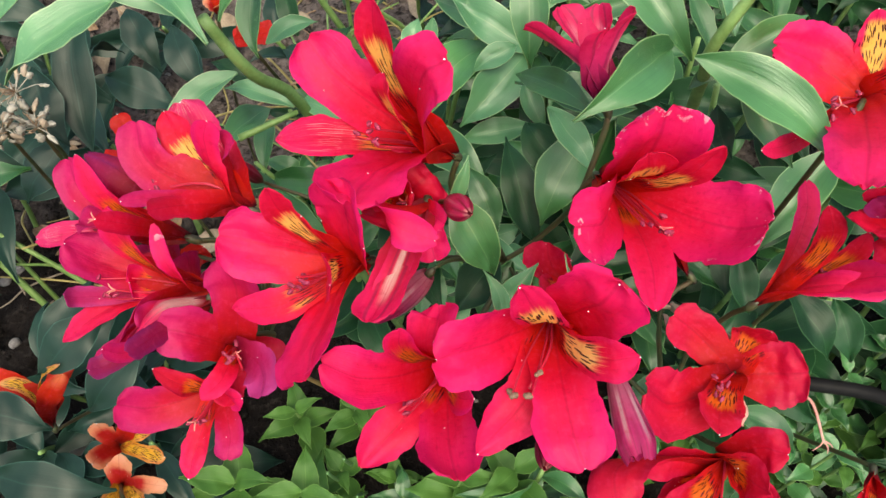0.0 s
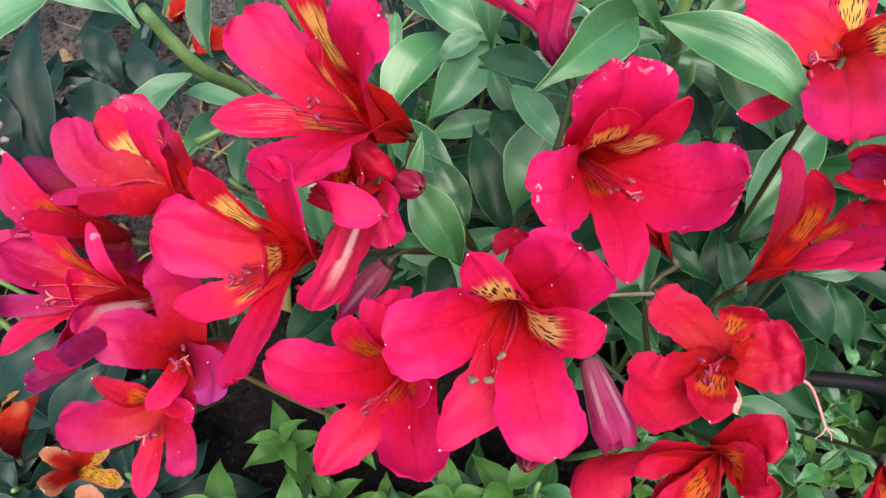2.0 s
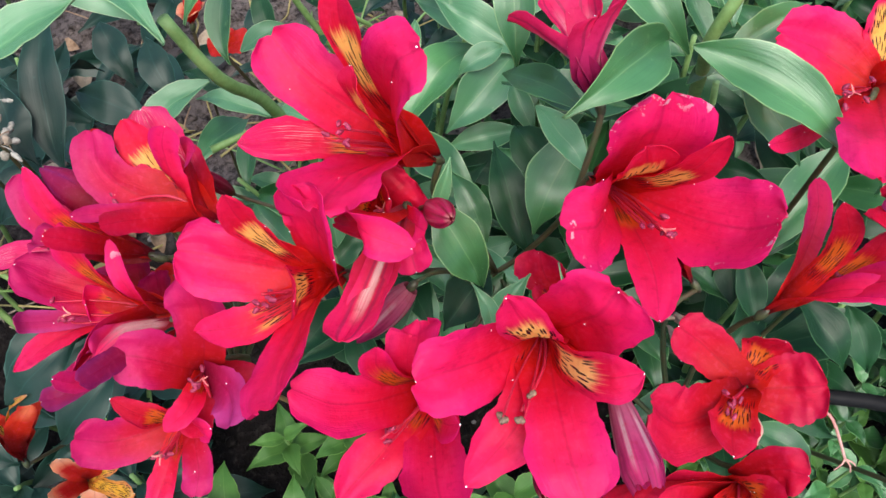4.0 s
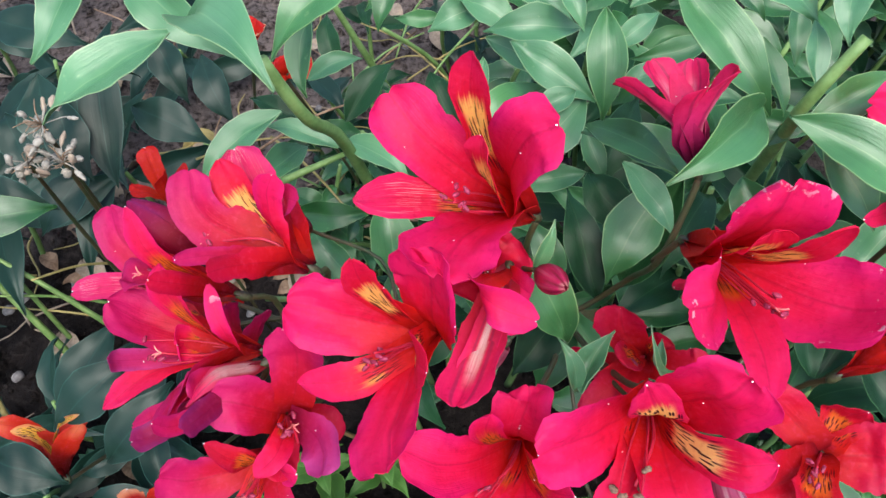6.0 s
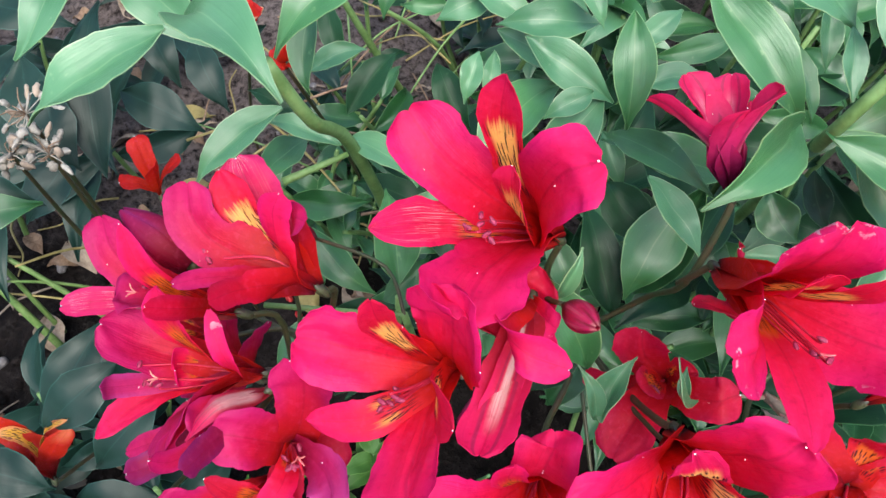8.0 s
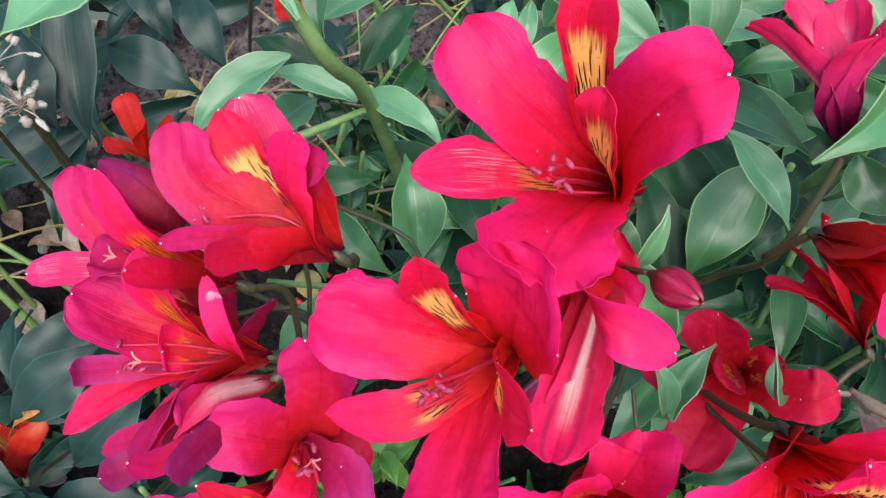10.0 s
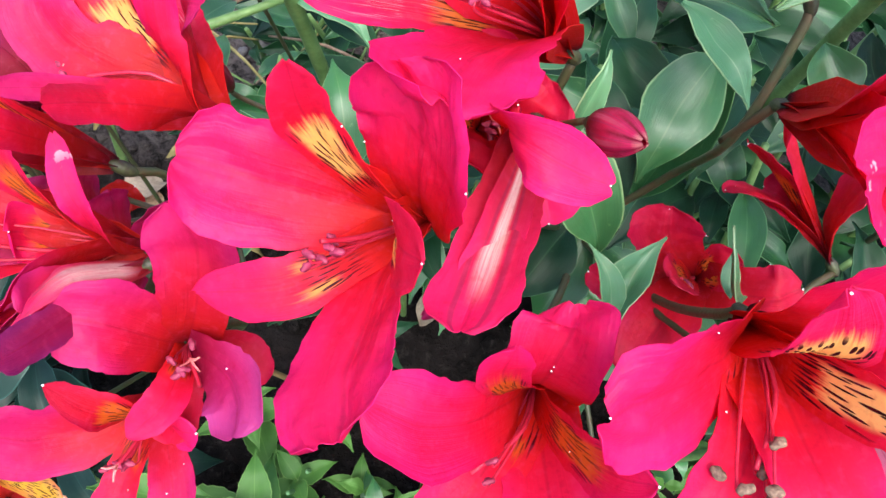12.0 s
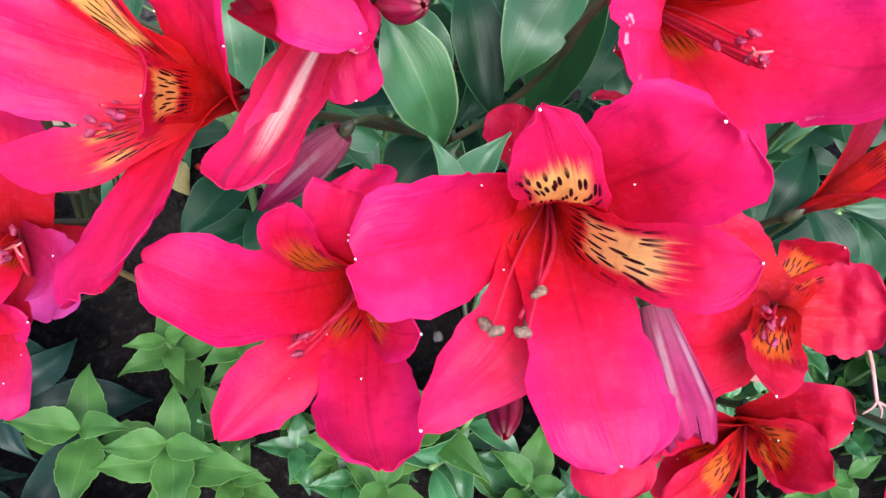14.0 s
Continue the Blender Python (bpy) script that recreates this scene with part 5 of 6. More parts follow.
flower((-0.227, 0.133, 0.138), -31, 54, [
    ("y", (8, 11.1, 36), (5.7, 4.1, 25.5), (8.8, 0.2, 0.3)),
    ("y", (38.6, -6.6, 19.1), (22.5, -4.1, 15.3), (-1.6, 5.3, 3)),
    ("z", (6.4, -20.6, 27), (4.3, -15.3, 21.5), (7.2, -1.2, -0.5)),
    ("z", (24.1, -20.9, 20.1), (18.2, -14.8, 16.5), (5.8, 1.8, 1.2)),
], "peach and orange alstroemeria flower near the soil", ((-0.19, 0.1, 0.2), (-0.19, 0.1, 0.02),), 0, 39, "background flowers", fork=False)
flower((-0.21, 0.324, 0.251), 118, 78, [
    ("r", -90, 15, 39, 14, {"lift": -0.02}),
    ("r", 158, 21, 29, 14, {"lift": -0.02}),
    ("r", 1, 19, 22, 14, {"lift": -0.02}),
    ("r", 133, 5, 28, 14, {"lift": -0.02}),
], "scarlet flower near the soil", ((-0.2, 0.33, 0.22), (-0.18, 0.34, 0.02),), 0, 40, "background flowers", fork=False)
flower((-0.018, 0.176, 0.43), -70, 68, [
    ("e", 138, 14, 23, 21),
    ("d", 23, 14, 21, 32),
    ("d", -118, 15, 23, 30),
    ("e", -16, 3, 25, 16),
], "scarlet-orange alstroemeria flower half hidden under another", ((0.01, 0.19, 0.4), (0.033, 0.204, 0.335),), 6, 41)
flower((0.219, 0.101, 0.298), -118, 28, [
    ("d", (-25.5, -30.3, 15.2), (-19.3, -23.6, 11.9), (3.9, -1.7, -0.8)),
    ("d", (-17.5, -36.8, 17.5), (-14.4, -28.6, 13.7), (5.6, -1.1, -0.4)),
    ("d", (-7, -34.6, 23), (-7, -23.6, 19.8), (3.4, 2.6, 1.6)),
    ("e", (-11.7, -29.5, 17.6), (-10.5, -21.8, 13.4), (5.2, 0.8, 0.7)),
], "deep red alstroemeria flower near the weeds", ((0.215, 0.13, 0.25), (0.2, 0.25, 0.02),), 0, 42)
flower((0.198, 0.169, 0.429), -162, 29, [
    ("d", -61, 5, 39, 28),
    ("d", 136, 12, 34, 22),
    ("p", 170, 9, 34, 14),
    ("d", -22, 16, 29, 22),
], "magenta-red alstroemeria flower at the edge of the bed", ((0.19, 0.19, 0.35), (0.19, 0.22, 0.02),), 3, 43)
flower((-0.163, 0.244, 0.271), -66, 33, [
    ("r", 29, 16, 18, 17),
    ("r", -61, 6, 23, 20),
    ("r", -171, 11, 10, 20),
], "scarlet alstroemeria flower deep inside the cluster", ((-0.09, 0.19, 0.33), (-0.1, 0.165, 0.3),), 0, 44)
flower((-0.127, 0.376, 0.322), -34, 69, [
    ("r", 70, 8, 12, 16),
    ("r", 143, 11, 6, 14),
    ("r", -75, 8, 12, 14),
    ("r", -56, 13, 15, 18),
], "small scarlet flower low behind the stems", ((-0.1, 0.45, 0.1), (-0.1, 0.46, 0),), 0, 45, "background flowers")
flower((-0.156, 0.412, 0.312), 61, 75, [
    ("y", 39, 9, 9, 20),
    ("y", -165, 7, 12, 20),
    ("r", -97, 5, 17, 17),
], "small orange flower low behind the stems", ((-0.2, 0.5, 0.1), (-0.2, 0.5, 0),), 0, 46, "background flowers")
flower((0.125, 0.188, 0.349), 134, 35, [
    ("d", -37, 22, 44, 18),
    ("e", -30, 9, 56, 20),
    ("d", 127, 7, 59, 24),
    ("d", 129, 28, 27, 28),
    ("d", -82, 12, 35, 18),
], "deep red alstroemeria flower partly hidden behind a larger one", ((0.11, 0.17, 0.34), (0.125, 0.14, 0.27),), 0, 47)


# ---- undergrowth ----
rng = random.Random(77)


def leafy_stem(x, y, top, lean, count, size, seed, material=LEAF, label="leafy green alstroemeria shoot in the undergrowth", broad=0.36):
    r = random.Random(seed)
    foot = Vector((x, y, soil_height(x, y) - 0.01))
    head = foot + Vector((lean[0], lean[1], top))
    mid = foot.lerp(head, 0.5) + Vector((r.uniform(-0.02, 0.02), r.uniform(-0.02, 0.02), 0))
    leaves = []
    for k in range(count):
        u = 0.35 + 0.65 * (k + r.random()) / count
        p = foot * (1 - u) ** 2 + mid * (2 * u * (1 - u)) + head * u * u
        a = 2.4 * k + r.uniform(-0.5, 0.5)
        length = size * r.uniform(0.7, 1.15)
        d = Vector((math.cos(a), math.sin(a), r.uniform(-0.35, 0.45))).normalized()
        leaves.append((p, p + d * length, 1000 * length * broad * r.uniform(0.85, 1.15), {"sag": r.uniform(0.05, 0.2), "roll": r.uniform(-35, 35), "twist": r.uniform(-50, 50)}))
    return plant(label, [((foot, mid, head), 0.0028)], leaves, seed, material, STEM, "plant", "alstroemeria_shoot", "undergrowth shoots")


for k in range(150):
    x, y = rng.uniform(-0.07, 0.52), rng.uniform(0.17, 0.95)
    if (x < 0.02 + 0.25 * (y - 0.4) and y > 0.36) or (y < 0.22 and x < 0.13):
        continue
    ceiling = 0.7 - (0.40 - 0.5 * y) / 0.866
    # mostly the shade-darkened DARK leaf where x > 0.15 and y < 0.42
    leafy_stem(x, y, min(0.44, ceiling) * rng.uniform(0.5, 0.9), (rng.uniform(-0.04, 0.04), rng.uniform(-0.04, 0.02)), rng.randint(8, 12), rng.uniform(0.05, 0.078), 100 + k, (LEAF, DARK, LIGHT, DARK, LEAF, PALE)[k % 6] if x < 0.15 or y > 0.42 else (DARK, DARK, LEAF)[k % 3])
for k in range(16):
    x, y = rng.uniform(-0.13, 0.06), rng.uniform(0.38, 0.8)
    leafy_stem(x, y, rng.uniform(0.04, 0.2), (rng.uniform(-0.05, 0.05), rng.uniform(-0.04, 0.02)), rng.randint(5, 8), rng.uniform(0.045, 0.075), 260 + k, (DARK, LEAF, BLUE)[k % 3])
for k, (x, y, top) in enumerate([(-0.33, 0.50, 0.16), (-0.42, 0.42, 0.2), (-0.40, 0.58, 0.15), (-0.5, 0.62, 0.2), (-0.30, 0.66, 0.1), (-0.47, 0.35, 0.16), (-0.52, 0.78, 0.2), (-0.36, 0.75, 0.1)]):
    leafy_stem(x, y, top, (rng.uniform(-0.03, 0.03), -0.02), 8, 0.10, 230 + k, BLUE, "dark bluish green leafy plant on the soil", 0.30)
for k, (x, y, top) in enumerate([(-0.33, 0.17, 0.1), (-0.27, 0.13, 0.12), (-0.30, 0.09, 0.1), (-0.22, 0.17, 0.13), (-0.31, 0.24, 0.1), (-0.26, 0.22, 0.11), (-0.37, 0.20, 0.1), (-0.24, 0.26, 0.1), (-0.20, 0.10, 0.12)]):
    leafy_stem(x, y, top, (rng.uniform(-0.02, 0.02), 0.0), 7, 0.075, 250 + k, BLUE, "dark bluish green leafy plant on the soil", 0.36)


# ---- weeds and ground cover ----
def mint(x, y, height, size, pairs, seed, material=MINT):
    r = random.Random(seed)
    foot = Vector((x, y, soil_height(x, y) - 0.005))
    head = foot + Vector((r.uniform(-0.012, 0.012), r.uniform(-0.012, 0.012), height))
    leaves = []
    turn = r.uniform(0, 3.1)
    for k in range(pairs):
        u = (k + 1) / pairs
        p = foot.lerp(head, 0.3 + 0.7 * u)
        for s in (0, math.pi):
            a = turn + (k % 2) * math.pi / 2 + s + r.uniform(-0.2, 0.2)
            length = size * (1.2 - 0.5 * u) * r.uniform(0.85, 1.1)
            d = Vector((math.cos(a), math.sin(a), 0.1 + 0.35 * u * r.random())).normalized()
            leaves.append((p, p + d * length, 1000 * length * r.uniform(0.42, 0.54), {"sag": r.uniform(0.05, 0.16), "fold": 0.28, "teeth": 0.06, "nu": 18, "shape": 0.32, "face": (0, 0, 1)}))
    return plant("light green weed with opposite toothed leaves", [((foot, foot.lerp(head, 0.5), head), 0.0016)], leaves, seed, material, STEM, "weed", "weed_plant", "weeds between the flowers")


for k, (x, y, h, size) in enumerate([(-0.160, 0.146, 0.105, 0.050), (-0.100, 0.124, 0.11, 0.046), (0.002, 0.140, 0.11, 0.042), (0.064, 0.136, 0.11, 0.046), (0.118, 0.112, 0.11, 0.044), (-0.114, 0.205, 0.08, 0.036), (-0.07, 0.205, 0.09, 0.036), (-0.085, 0.165, 0.07, 0.034), (0.03, 0.10, 0.10, 0.042), (0.09, 0.085, 0.1, 0.042), (-0.13, 0.085, 0.08, 0.04), (0.16, 0.09, 0.12, 0.04)]):
    mint(x, y, h, 1.08 * size, rng.randint(3, 4), 300 + k)
for k, (x, y, h, size) in enumerate([(-0.030, 0.150, 0.06, 0.034), (-0.008, 0.135, 0.05, 0.030), (0.014, 0.118, 0.07, 0.036), (-0.066, 0.118, 0.05, 0.036), (0.040, 0.150, 0.06, 0.034), (-0.045, 0.170, 0.05, 0.028), (0.10, 0.125, 0.08, 0.036)]):
    mint(x, y, h, size, 3, 340 + k, (LEAF, MINT)[k % 2])
for k, (x, y, top) in enumerate([(0.060, 0.130, 0.10), (0.105, 0.115, 0.12), (0.135, 0.10, 0.11), (0.02, 0.165, 0.08), (0.08, 0.16, 0.12)]):
    leafy_stem(x, y, top, (rng.uniform(-0.02, 0.02), -0.01), 6, 0.05, 350 + k, (LIGHT, LEAF)[k % 2])
for k in range(95):
    x, y = rng.uniform(0.14, 0.44), rng.uniform(0.02, 0.26)
    mint(x, y, rng.uniform(0.06, 0.17), rng.uniform(0.018, 0.034), rng.randint(3, 5), 400 + k, (MINT, LIGHT, LEAF)[k % 3])
for k in range(22):
    x, y = rng.uniform(-0.16, -0.04), rng.uniform(0.40, 0.56)
    leafy_stem(x, y, rng.uniform(0.05, 0.16), (rng.uniform(-0.05, 0.05), rng.uniform(-0.05, 0.03)), rng.randint(4, 6), rng.uniform(0.03, 0.05), 500 + k, (DARK, LEAF, DARK, LIGHT)[k % 4])
for k in range(8):
    mint(rng.uniform(-0.42, -0.2), rng.uniform(0.02, 0.3), rng.uniform(0.02, 0.05), rng.uniform(0.015, 0.025), 3, 460 + k, LEAF)


# ---- grass, dry stems and litter ----
STRAW = plain_material("yellow_straw", (0.20, 0.16, 0.05), (0.32, 0.26, 0.10), 90.0, 0.6)
GRASS = plain_material("fresh_grass", (0.09, 0.17, 0.04), (0.17, 0.26, 0.08), 90.0, 0.5, 0.15)
DRY = plain_material("dry_brown_litter", (0.12, 0.07, 0.04), (0.30, 0.20, 0.13), 70.0, 0.8)
PALE_DRY = plain_material("pale_dry_litter", (0.18, 0.135, 0.10), (0.34, 0.27, 0.20), 70.0, 0.8)
GREY_DRY = plain_material("grey_dry_husk", (0.13, 0.12, 0.10), (0.36, 0.33, 0.28), 120.0, 0.7)
STONE = plain_material("grey_pebble", (0.10, 0.09, 0.09), (0.25, 0.235, 0.23), 60.0, 0.75)
BLACK = plain_material("black_rubber", (0.008, 0.008, 0.009), (0.011, 0.011, 0.012), 90.0, 0.5, 0.0, 0.3, 0.06)
PINK_DRY = plain_material("withered_pink", (0.50, 0.20, 0.18), (0.62, 0.36, 0.32), 140.0, 0.6, 0.2)
BERRY = plain_material("red_scrap", (0.35, 0.01, 0.01), (0.5, 0.04, 0.04), 140.0, 0.5)


def blade(points, radius, material, label, name="grass_stalk", cluster="grass stalks"):
    n = len(points)
    ob = link(name, tube_mesh(name, points, [radius * (1 - 0.4 * k / (n - 1)) for k in range(n)], 7), material)
    return tagged(ob, label, "grass", cluster)


for a, b, r, m in [((-0.43, 0.37, 0.13), (-0.30, 0.325, 0.02), 0.0026, GRASS), ((-0.43, 0.365, 0.13), (-0.345, 0.30, 0.01), 0.0034, GRASS), ((-0.41, 0.37, 0.12), (-0.36, 0.325, 0.01), 0.0024, GRASS), ((-0.40, 0.295, 0.13), (-0.375, 0.22, 0.01), 0.0028, STRAW), ((-0.40, 0.33, 0.10), (-0.30, 0.36, 0.02), 0.0016, GRASS), ((-0.36, 0.335, 0.12), (-0.32, 0.41, 0.02), 0.0014, STRAW), ((-0.42, 0.34, 0.06), (-0.27, 0.34, 0.015), 0.0012, STRAW)]:
    a, b = Vector(a), Vector(b)
    blade((b, a.lerp(b, 0.5) + Vector((0, 0, 0.012)), a), 1.1 * r, m, "slender green grass stalk leaning over the soil" if m is GRASS else "dry yellow straw stalk over the soil")
for x, y, h in [(-0.083, 0.135, 0.16), (-0.066, 0.128, 0.12), (-0.075, 0.15, 0.14), (0.0, 0.165, 0.2)]:
    blade((Vector((x, y + 0.03, 0)), Vector((x, y + 0.015, 0.5 * h)), Vector((x + 0.004, y, h))), 0.0018, LEAF, "upright bluish grass stalk among weeds")
for k in range(40):
    x, y = rng.uniform(-0.2, 0.02), rng.uniform(0.40, 0.66)
    z = rng.uniform(0.02, 0.14)
    a = rng.uniform(0, 6.28)
    d = Vector((math.cos(a), math.sin(a), rng.uniform(-0.5, 0.5))) * rng.uniform(0.03, 0.08)
    blade((Vector((x, y, z)) - d, Vector((x, y, z + 0.012)), Vector((x, y, z)) + d), rng.uniform(0.0008, 0.0016), (STEM, STRAW, DRY)[k % 3], ("thin green stem in the undergrowth", "dry yellow stalk in the undergrowth", "dry brown stalk in the undergrowth")[k % 3], "thin_stalk", "thin stalks in the undergrowth")
for pts, r in [(((-0.05, 0.60, 0.0), (-0.085, 0.565, 0.12), (-0.125, 0.545, 0.24)), 0.0045), (((0.01, 0.61, 0.0), (-0.03, 0.575, 0.13), (-0.08, 0.54, 0.21)), 0.003), (((0.04, 0.61, 0.0), (0.03, 0.58, 0.15), (0.012, 0.545, 0.27)), 0.0032), (((0.0, 0.50, 0.0), (0.01, 0.47, 0.15), (0.03, 0.44, 0.28)), 0.003)]:
    blade(pts, r, STEM, "bare green plant stem rising from the soil", "bare_stem", "bare stems")

hose = link("hose", tube_mesh("hose", ((0.17, 0.225, 0.10), (0.215, 0.203, 0.165), (0.262, 0.193, 0.175), (0.315, 0.182, 0.172), (0.42, 0.165, 0.10), (0.56, 0.13, 0.01)), [0.0052] * 6, 12), BLACK)
tagged(hose, "black garden hose lying among the weeds", "hose")

pistil = tagged(new("withered_pistil"), "withered pink pistil hanging from a spent flower", "flower part")
link("style", tube_mesh("style", ((0.152, 0.124, 0.362), (0.161, 0.12, 0.361), (0.167, 0.116, 0.359), (0.172, 0.102, 0.35)), (0.0006, 0.0007, 0.0007, 0.0006), 7), PINK_DRY, pistil)
for end in ((0.167, 0.098, 0.348), (0.174, 0.097, 0.347), (0.176, 0.099, 0.349)):
    link("stigma_lobe", tube_mesh("stigma_lobe", ((0.172, 0.102, 0.35), (Vector((0.172, 0.102, 0.35)) + Vector(end)) / 2 + Vector((0.001, 0, 0)), end), (0.0005, 0.0004, 0.0002), 6), PINK_DRY, pistil)


def withered_flower():
    """A spent flower on a bare pale stalk: crumpled, twisted tepals stuck together."""
    r = random.Random(55)
    root = tagged(new("withered_flower"), "crumpled grey-brown withered flower on a pale stalk", "withered flower")
    root.location = (0.113, 0.168, 0.352)
    link("stalk", tube_mesh("stalk", ((-0.028, -0.002, 0.004), (-0.014, 0.0, 0.001), (0, 0, 0)), (0.0008, 0.0009, 0.0012), 7), PALE_DRY, root, "bare pale stalk")
    for k in range(9):
        side = Vector((r.uniform(-1, 1), r.uniform(-1, 1), r.uniform(-0.6, 1))) * 0.0028
        path = [Vector((0.015 * u, -0.028 * u, 0.022 * u)) + side * (0.4 + u) + Vector((r.uniform(-1, 1), r.uniform(-1, 1), r.uniform(-1, 1))) * 0.0012 for u in (0, 0.3, 0.6, 0.85, 1.0)]
        link("shrivelled_tepal", tube_mesh("shrivelled_tepal", path, (0.0012, 0.002, 0.0017, 0.0014, 0.0005), 7), (PALE_DRY, DRY, PINK_DRY)[k % 3], root)


withered_flower()


def seed_head(at, seed):
    """A dried flower head: thin forked stalks that end in small split capsules."""
    r = random.Random(seed)
    root = tagged(new("dried_seed_head"), "dried brown seed head with split capsules on thin stalks", "seed head", "dried seed heads")
    root.location = at
    link("stalk", tube_mesh("stalk", ((-0.02, 0.05, 0.02 - at[2]), (-0.01, 0.02, -0.12), (0, 0, 0)), (0.002, 0.0016, 0.0012), 7), DARK_STEM, root)
    for k in range(22):
        a, e = r.uniform(0, 6.28), r.uniform(-0.5, 0.9)
        d = Vector((math.cos(a) * math.cos(e), math.sin(a) * math.cos(e), math.sin(e)))
        end = d * r.uniform(0.006, 0.019)
        bent = end * 0.6 + Vector((r.uniform(-1, 1), r.uniform(-1, 1), r.uniform(0, 1))) * 0.003
        link("spoke", tube_mesh("spoke", ((0, 0, 0), bent, end), (0.0004, 0.00035, 0.0003), 5), GREY_DRY if k % 3 else DRY, root)
        if k % 3:
            tilt = d + Vector((r.uniform(-1, 1), r.uniform(-1, 1), r.uniform(-1, 1))) * 0.7
            link("capsule", blob_mesh("capsule", end, tilt, r.uniform(0.005, 0.010), r.uniform(0.0012, 0.0027), r, 0.4), GREY_DRY if k % 4 else PALE_DRY, root)


seed_head((-0.258, 0.318, 0.338), 5)
seed_head((-0.245, 0.300, 0.327), 6)
seed_head((-0.268, 0.302, 0.322), 7)


def scrap_mesh(size, r):
    """A curled dead leaf."""
    n = Vector((r.uniform(-0.5, 0.5), r.uniform(-0.5, 0.5), 1))
    a = r.uniform(0, 6.28)
    d = Vector((math.cos(a), math.sin(a), r.uniform(-0.1, 0.25))) * size
    return leaf_mesh("dead_leaf", -d * 0.5, d * 0.5, size * r.uniform(0.3, 0.6), r, sag=r.uniform(-0.1, 0.3), face=n, twist=r.uniform(-90, 90), fold=r.uniform(-0.4, 0.5), wavy=0.12, nu=9, nv=5)


kinds = [[scrap_mesh(s, random.Random(600 + 7 * k)) for k in range(6)] for s in (0.028, 0.045)]
for k in range(150):
    if k < 100:
        x, y = rng.uniform(-0.6, 0.06), rng.uniform(0.2, 0.95)
    else:
        x, y = rng.uniform(-0.3, 0.45), rng.uniform(0.05, 0.6)
    mesh = kinds[k % 2][rng.randrange(6)]
    if -0.27 < x < 0.0 and y < 0.36 or x > -0.05 and y < 0.3:
        x, y = -0.35 - abs(x), y + 0.25
    if not mesh.materials:
        mesh.materials.append((DRY, PALE_DRY, DRY, STRAW)[len(bpy.data.objects) % 4])
    ob = new("dead_leaf", mesh)
    ob.matrix_world = pose(x, y, soil_height(x, y) + 0.006, rng.uniform(-15, 15), rng.uniform(-15, 15), rng.uniform(0, 360))
    tagged(ob, "curled dry brown dead leaf on the soil", "dead leaf", "dead leaves on the soil")
stones = [blob_mesh("pebble", (0, 0, 0), (1, 0.2, 0.1), 0.018, 0.007, random.Random(700 + k), 0.18) for k in range(4)]
for m in stones:
    m.materials.append(STONE)
for k in range(45):
    x, y = rng.uniform(-0.62, 0.1), rng.uniform(0.18, 0.95)
    if k < 4:
        x, y = ((-0.405, 0.293), (-0.442, 0.367), (-0.382, 0.394), (-0.206, 0.366))[k]
    if k >= 4 and -0.27 < x < 0.0 and y < 0.36:
        x, y = x - 0.27, y + 0.1
    ob = new("pebble", stones[k % 4])
    s = rng.uniform(0.2, 0.7) if k >= 4 else 0.7
    ob.matrix_world = pose(x, y, soil_height(x, y) + 0.003 * s, rng.uniform(-20, 20), rng.uniform(-20, 20), rng.uniform(0, 360)) @ Matrix.Scale(s, 4)
    tagged(ob, "small rounded grey pebble on the soil", "pebble", "pebbles on the soil")
twig = [tube_mesh("twig", [(0.0 + 0.02 * i, 0.004 * math.sin(2.1 * i + k), 0.002 * (i % 2)) for i in range(5)], (0.0012, 0.0012, 0.001, 0.0009, 0.0006), 6) for k in range(3)]
for k, m in enumerate(twig):
    m.materials.append((DRY, PALE_DRY, STRAW)[k])
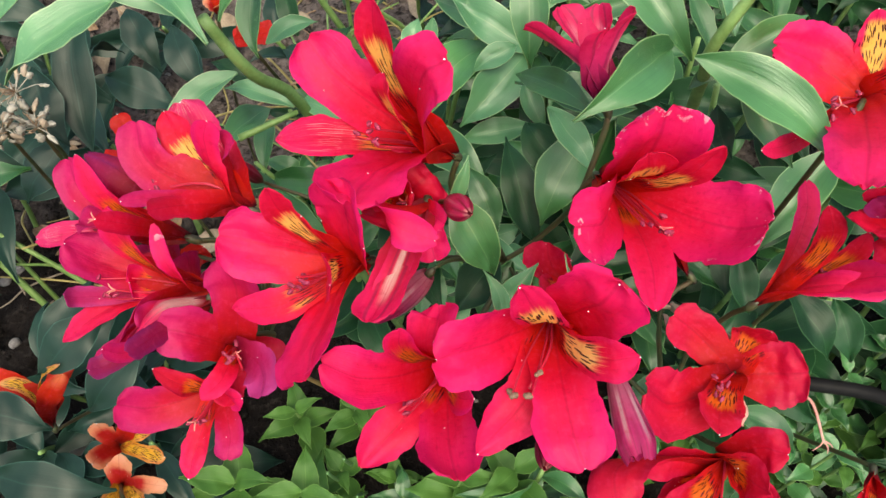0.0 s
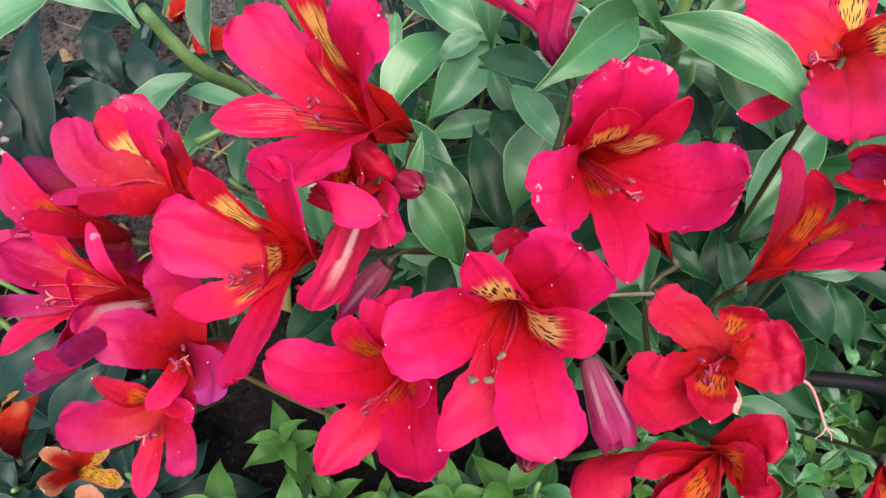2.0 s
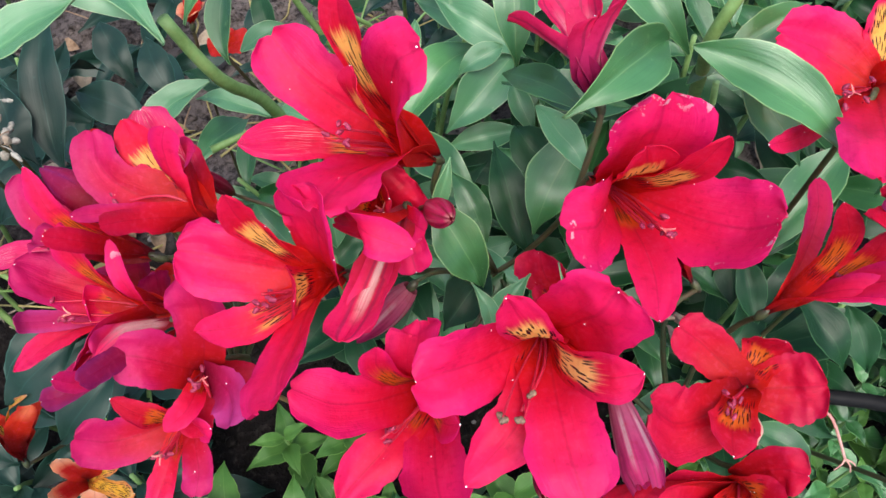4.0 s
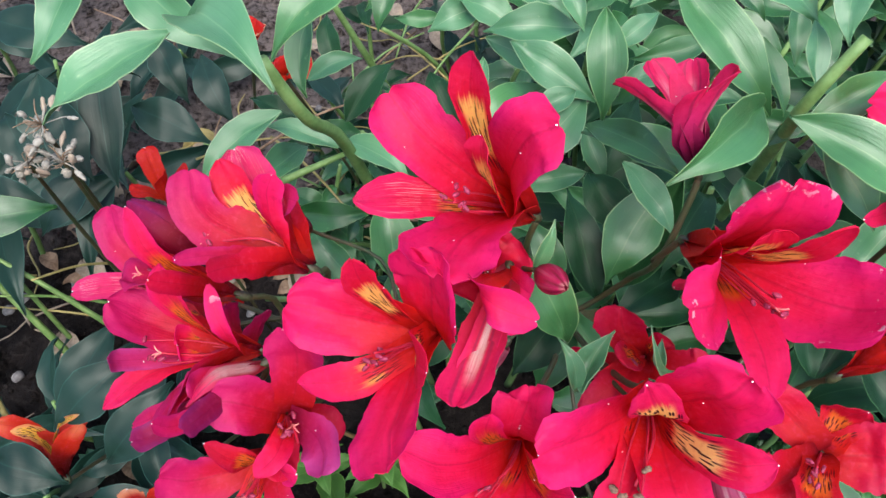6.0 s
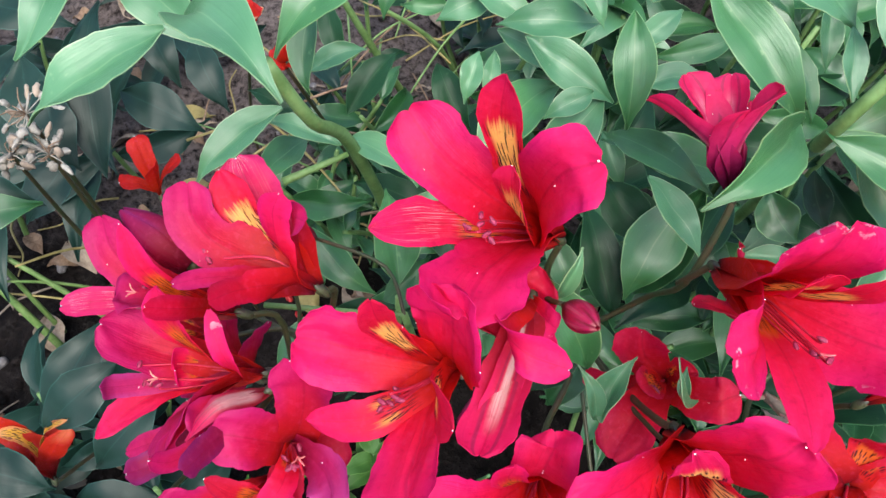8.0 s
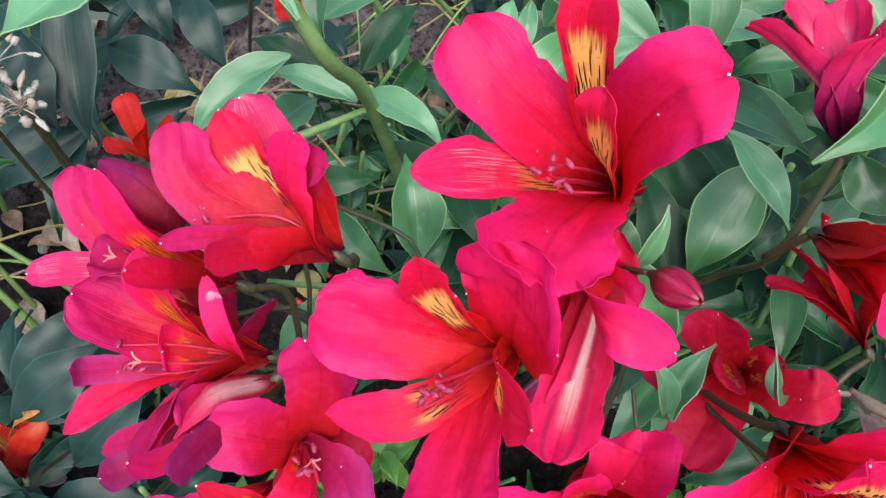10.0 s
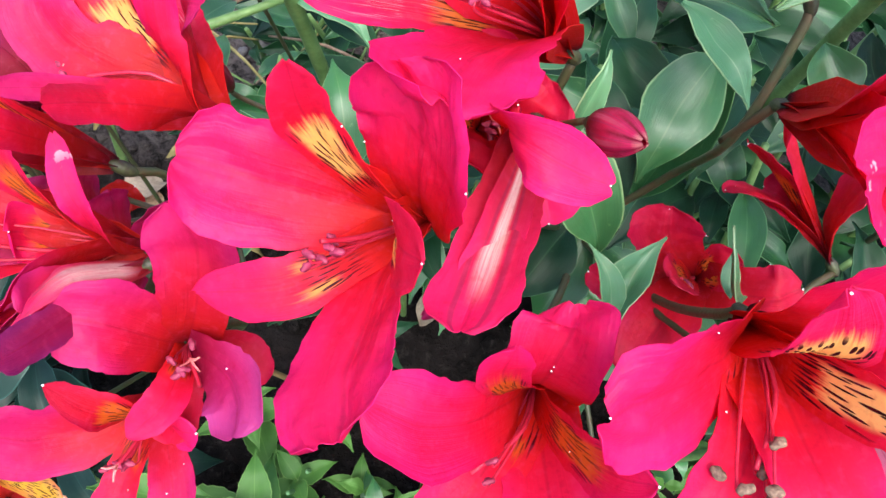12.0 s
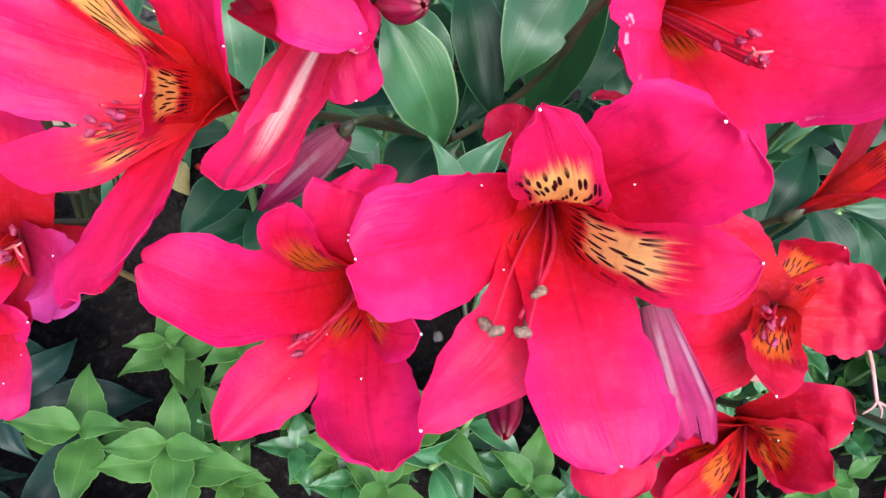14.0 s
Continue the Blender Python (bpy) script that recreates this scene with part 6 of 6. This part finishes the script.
for k in range(60):
    x, y = rng.uniform(-0.6, 0.08), rng.uniform(0.18, 0.9)
    if x > -0.3 and y < 0.36:
        x, y = x - 0.3, y + 0.15
    ob = new("twig", twig[k % 3])
    ob.matrix_world = pose(x, y, soil_height(x, y) + 0.004, rng.uniform(-15, 15), rng.uniform(-12, 12), rng.uniform(0, 360))
    tagged(ob, "short dry twig on the soil", "twig", "twigs on the soil")
scrap = blob_mesh("petal_scrap", (0, 0, 0), (1, 0, 0.2), 0.009, 0.0028, random.Random(9), 0.2)
scrap.materials.append(BERRY)
for x, y in ((-0.245, 0.549), (-0.27, 0.525), (-0.16, 0.36), (-0.15, 0.345), (-0.13, 0.38), (-0.23, 0.56), (-0.10, 0.60)):
    ob = new("petal_scrap", scrap)
    ob.matrix_world = pose(x, y, soil_height(x, y) + 0.003, 0, 0, 300 * x)
    tagged(ob, "small red fallen petal scrap on the soil", "petal", "petal scraps on the soil")
clods = [blob_mesh("soil_crumb", (0, 0, 0), (1, 0.3, 0.2), 0.02, 0.009, random.Random(800 + k), 0.3, 6, 7) for k in range(5)]
verts, faces = [], []
for k in range(2600):
    x, y = rng.uniform(-0.65, 0.2), rng.uniform(0.1, 1.0)
    m = pose(x, y, soil_height(x, y), rng.uniform(0, 360), rng.uniform(0, 360), rng.uniform(0, 360)) @ Matrix.Scale(rng.uniform(0.15, 0.75), 4)
    base = len(verts)
    src = clods[k % 5]
    verts += [tuple(m @ v.co) for v in src.vertices]
    faces += [tuple(base + i for i in p.vertices) for p in src.polygons]
crumbs = bpy.data.meshes.new("soil_crumbs")
crumbs.from_pydata(verts, [], faces)
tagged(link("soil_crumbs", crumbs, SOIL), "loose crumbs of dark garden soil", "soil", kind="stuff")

for at, size, seed in (((0.112, 0.108, 0.378), 0.026, 31), ((0.128, 0.112, 0.368), 0.018, 32), ((0.107, 0.150, 0.366), 0.018, 33)):
    r = random.Random(seed)
    ob = link("withered_tepal", scrap_mesh(size, r), PINK_DRY if seed < 33 else PALE_DRY)
    ob.location = at
    tagged(ob, "papery withered pale pink tepal between the flowers", "petal", "withered tepals")
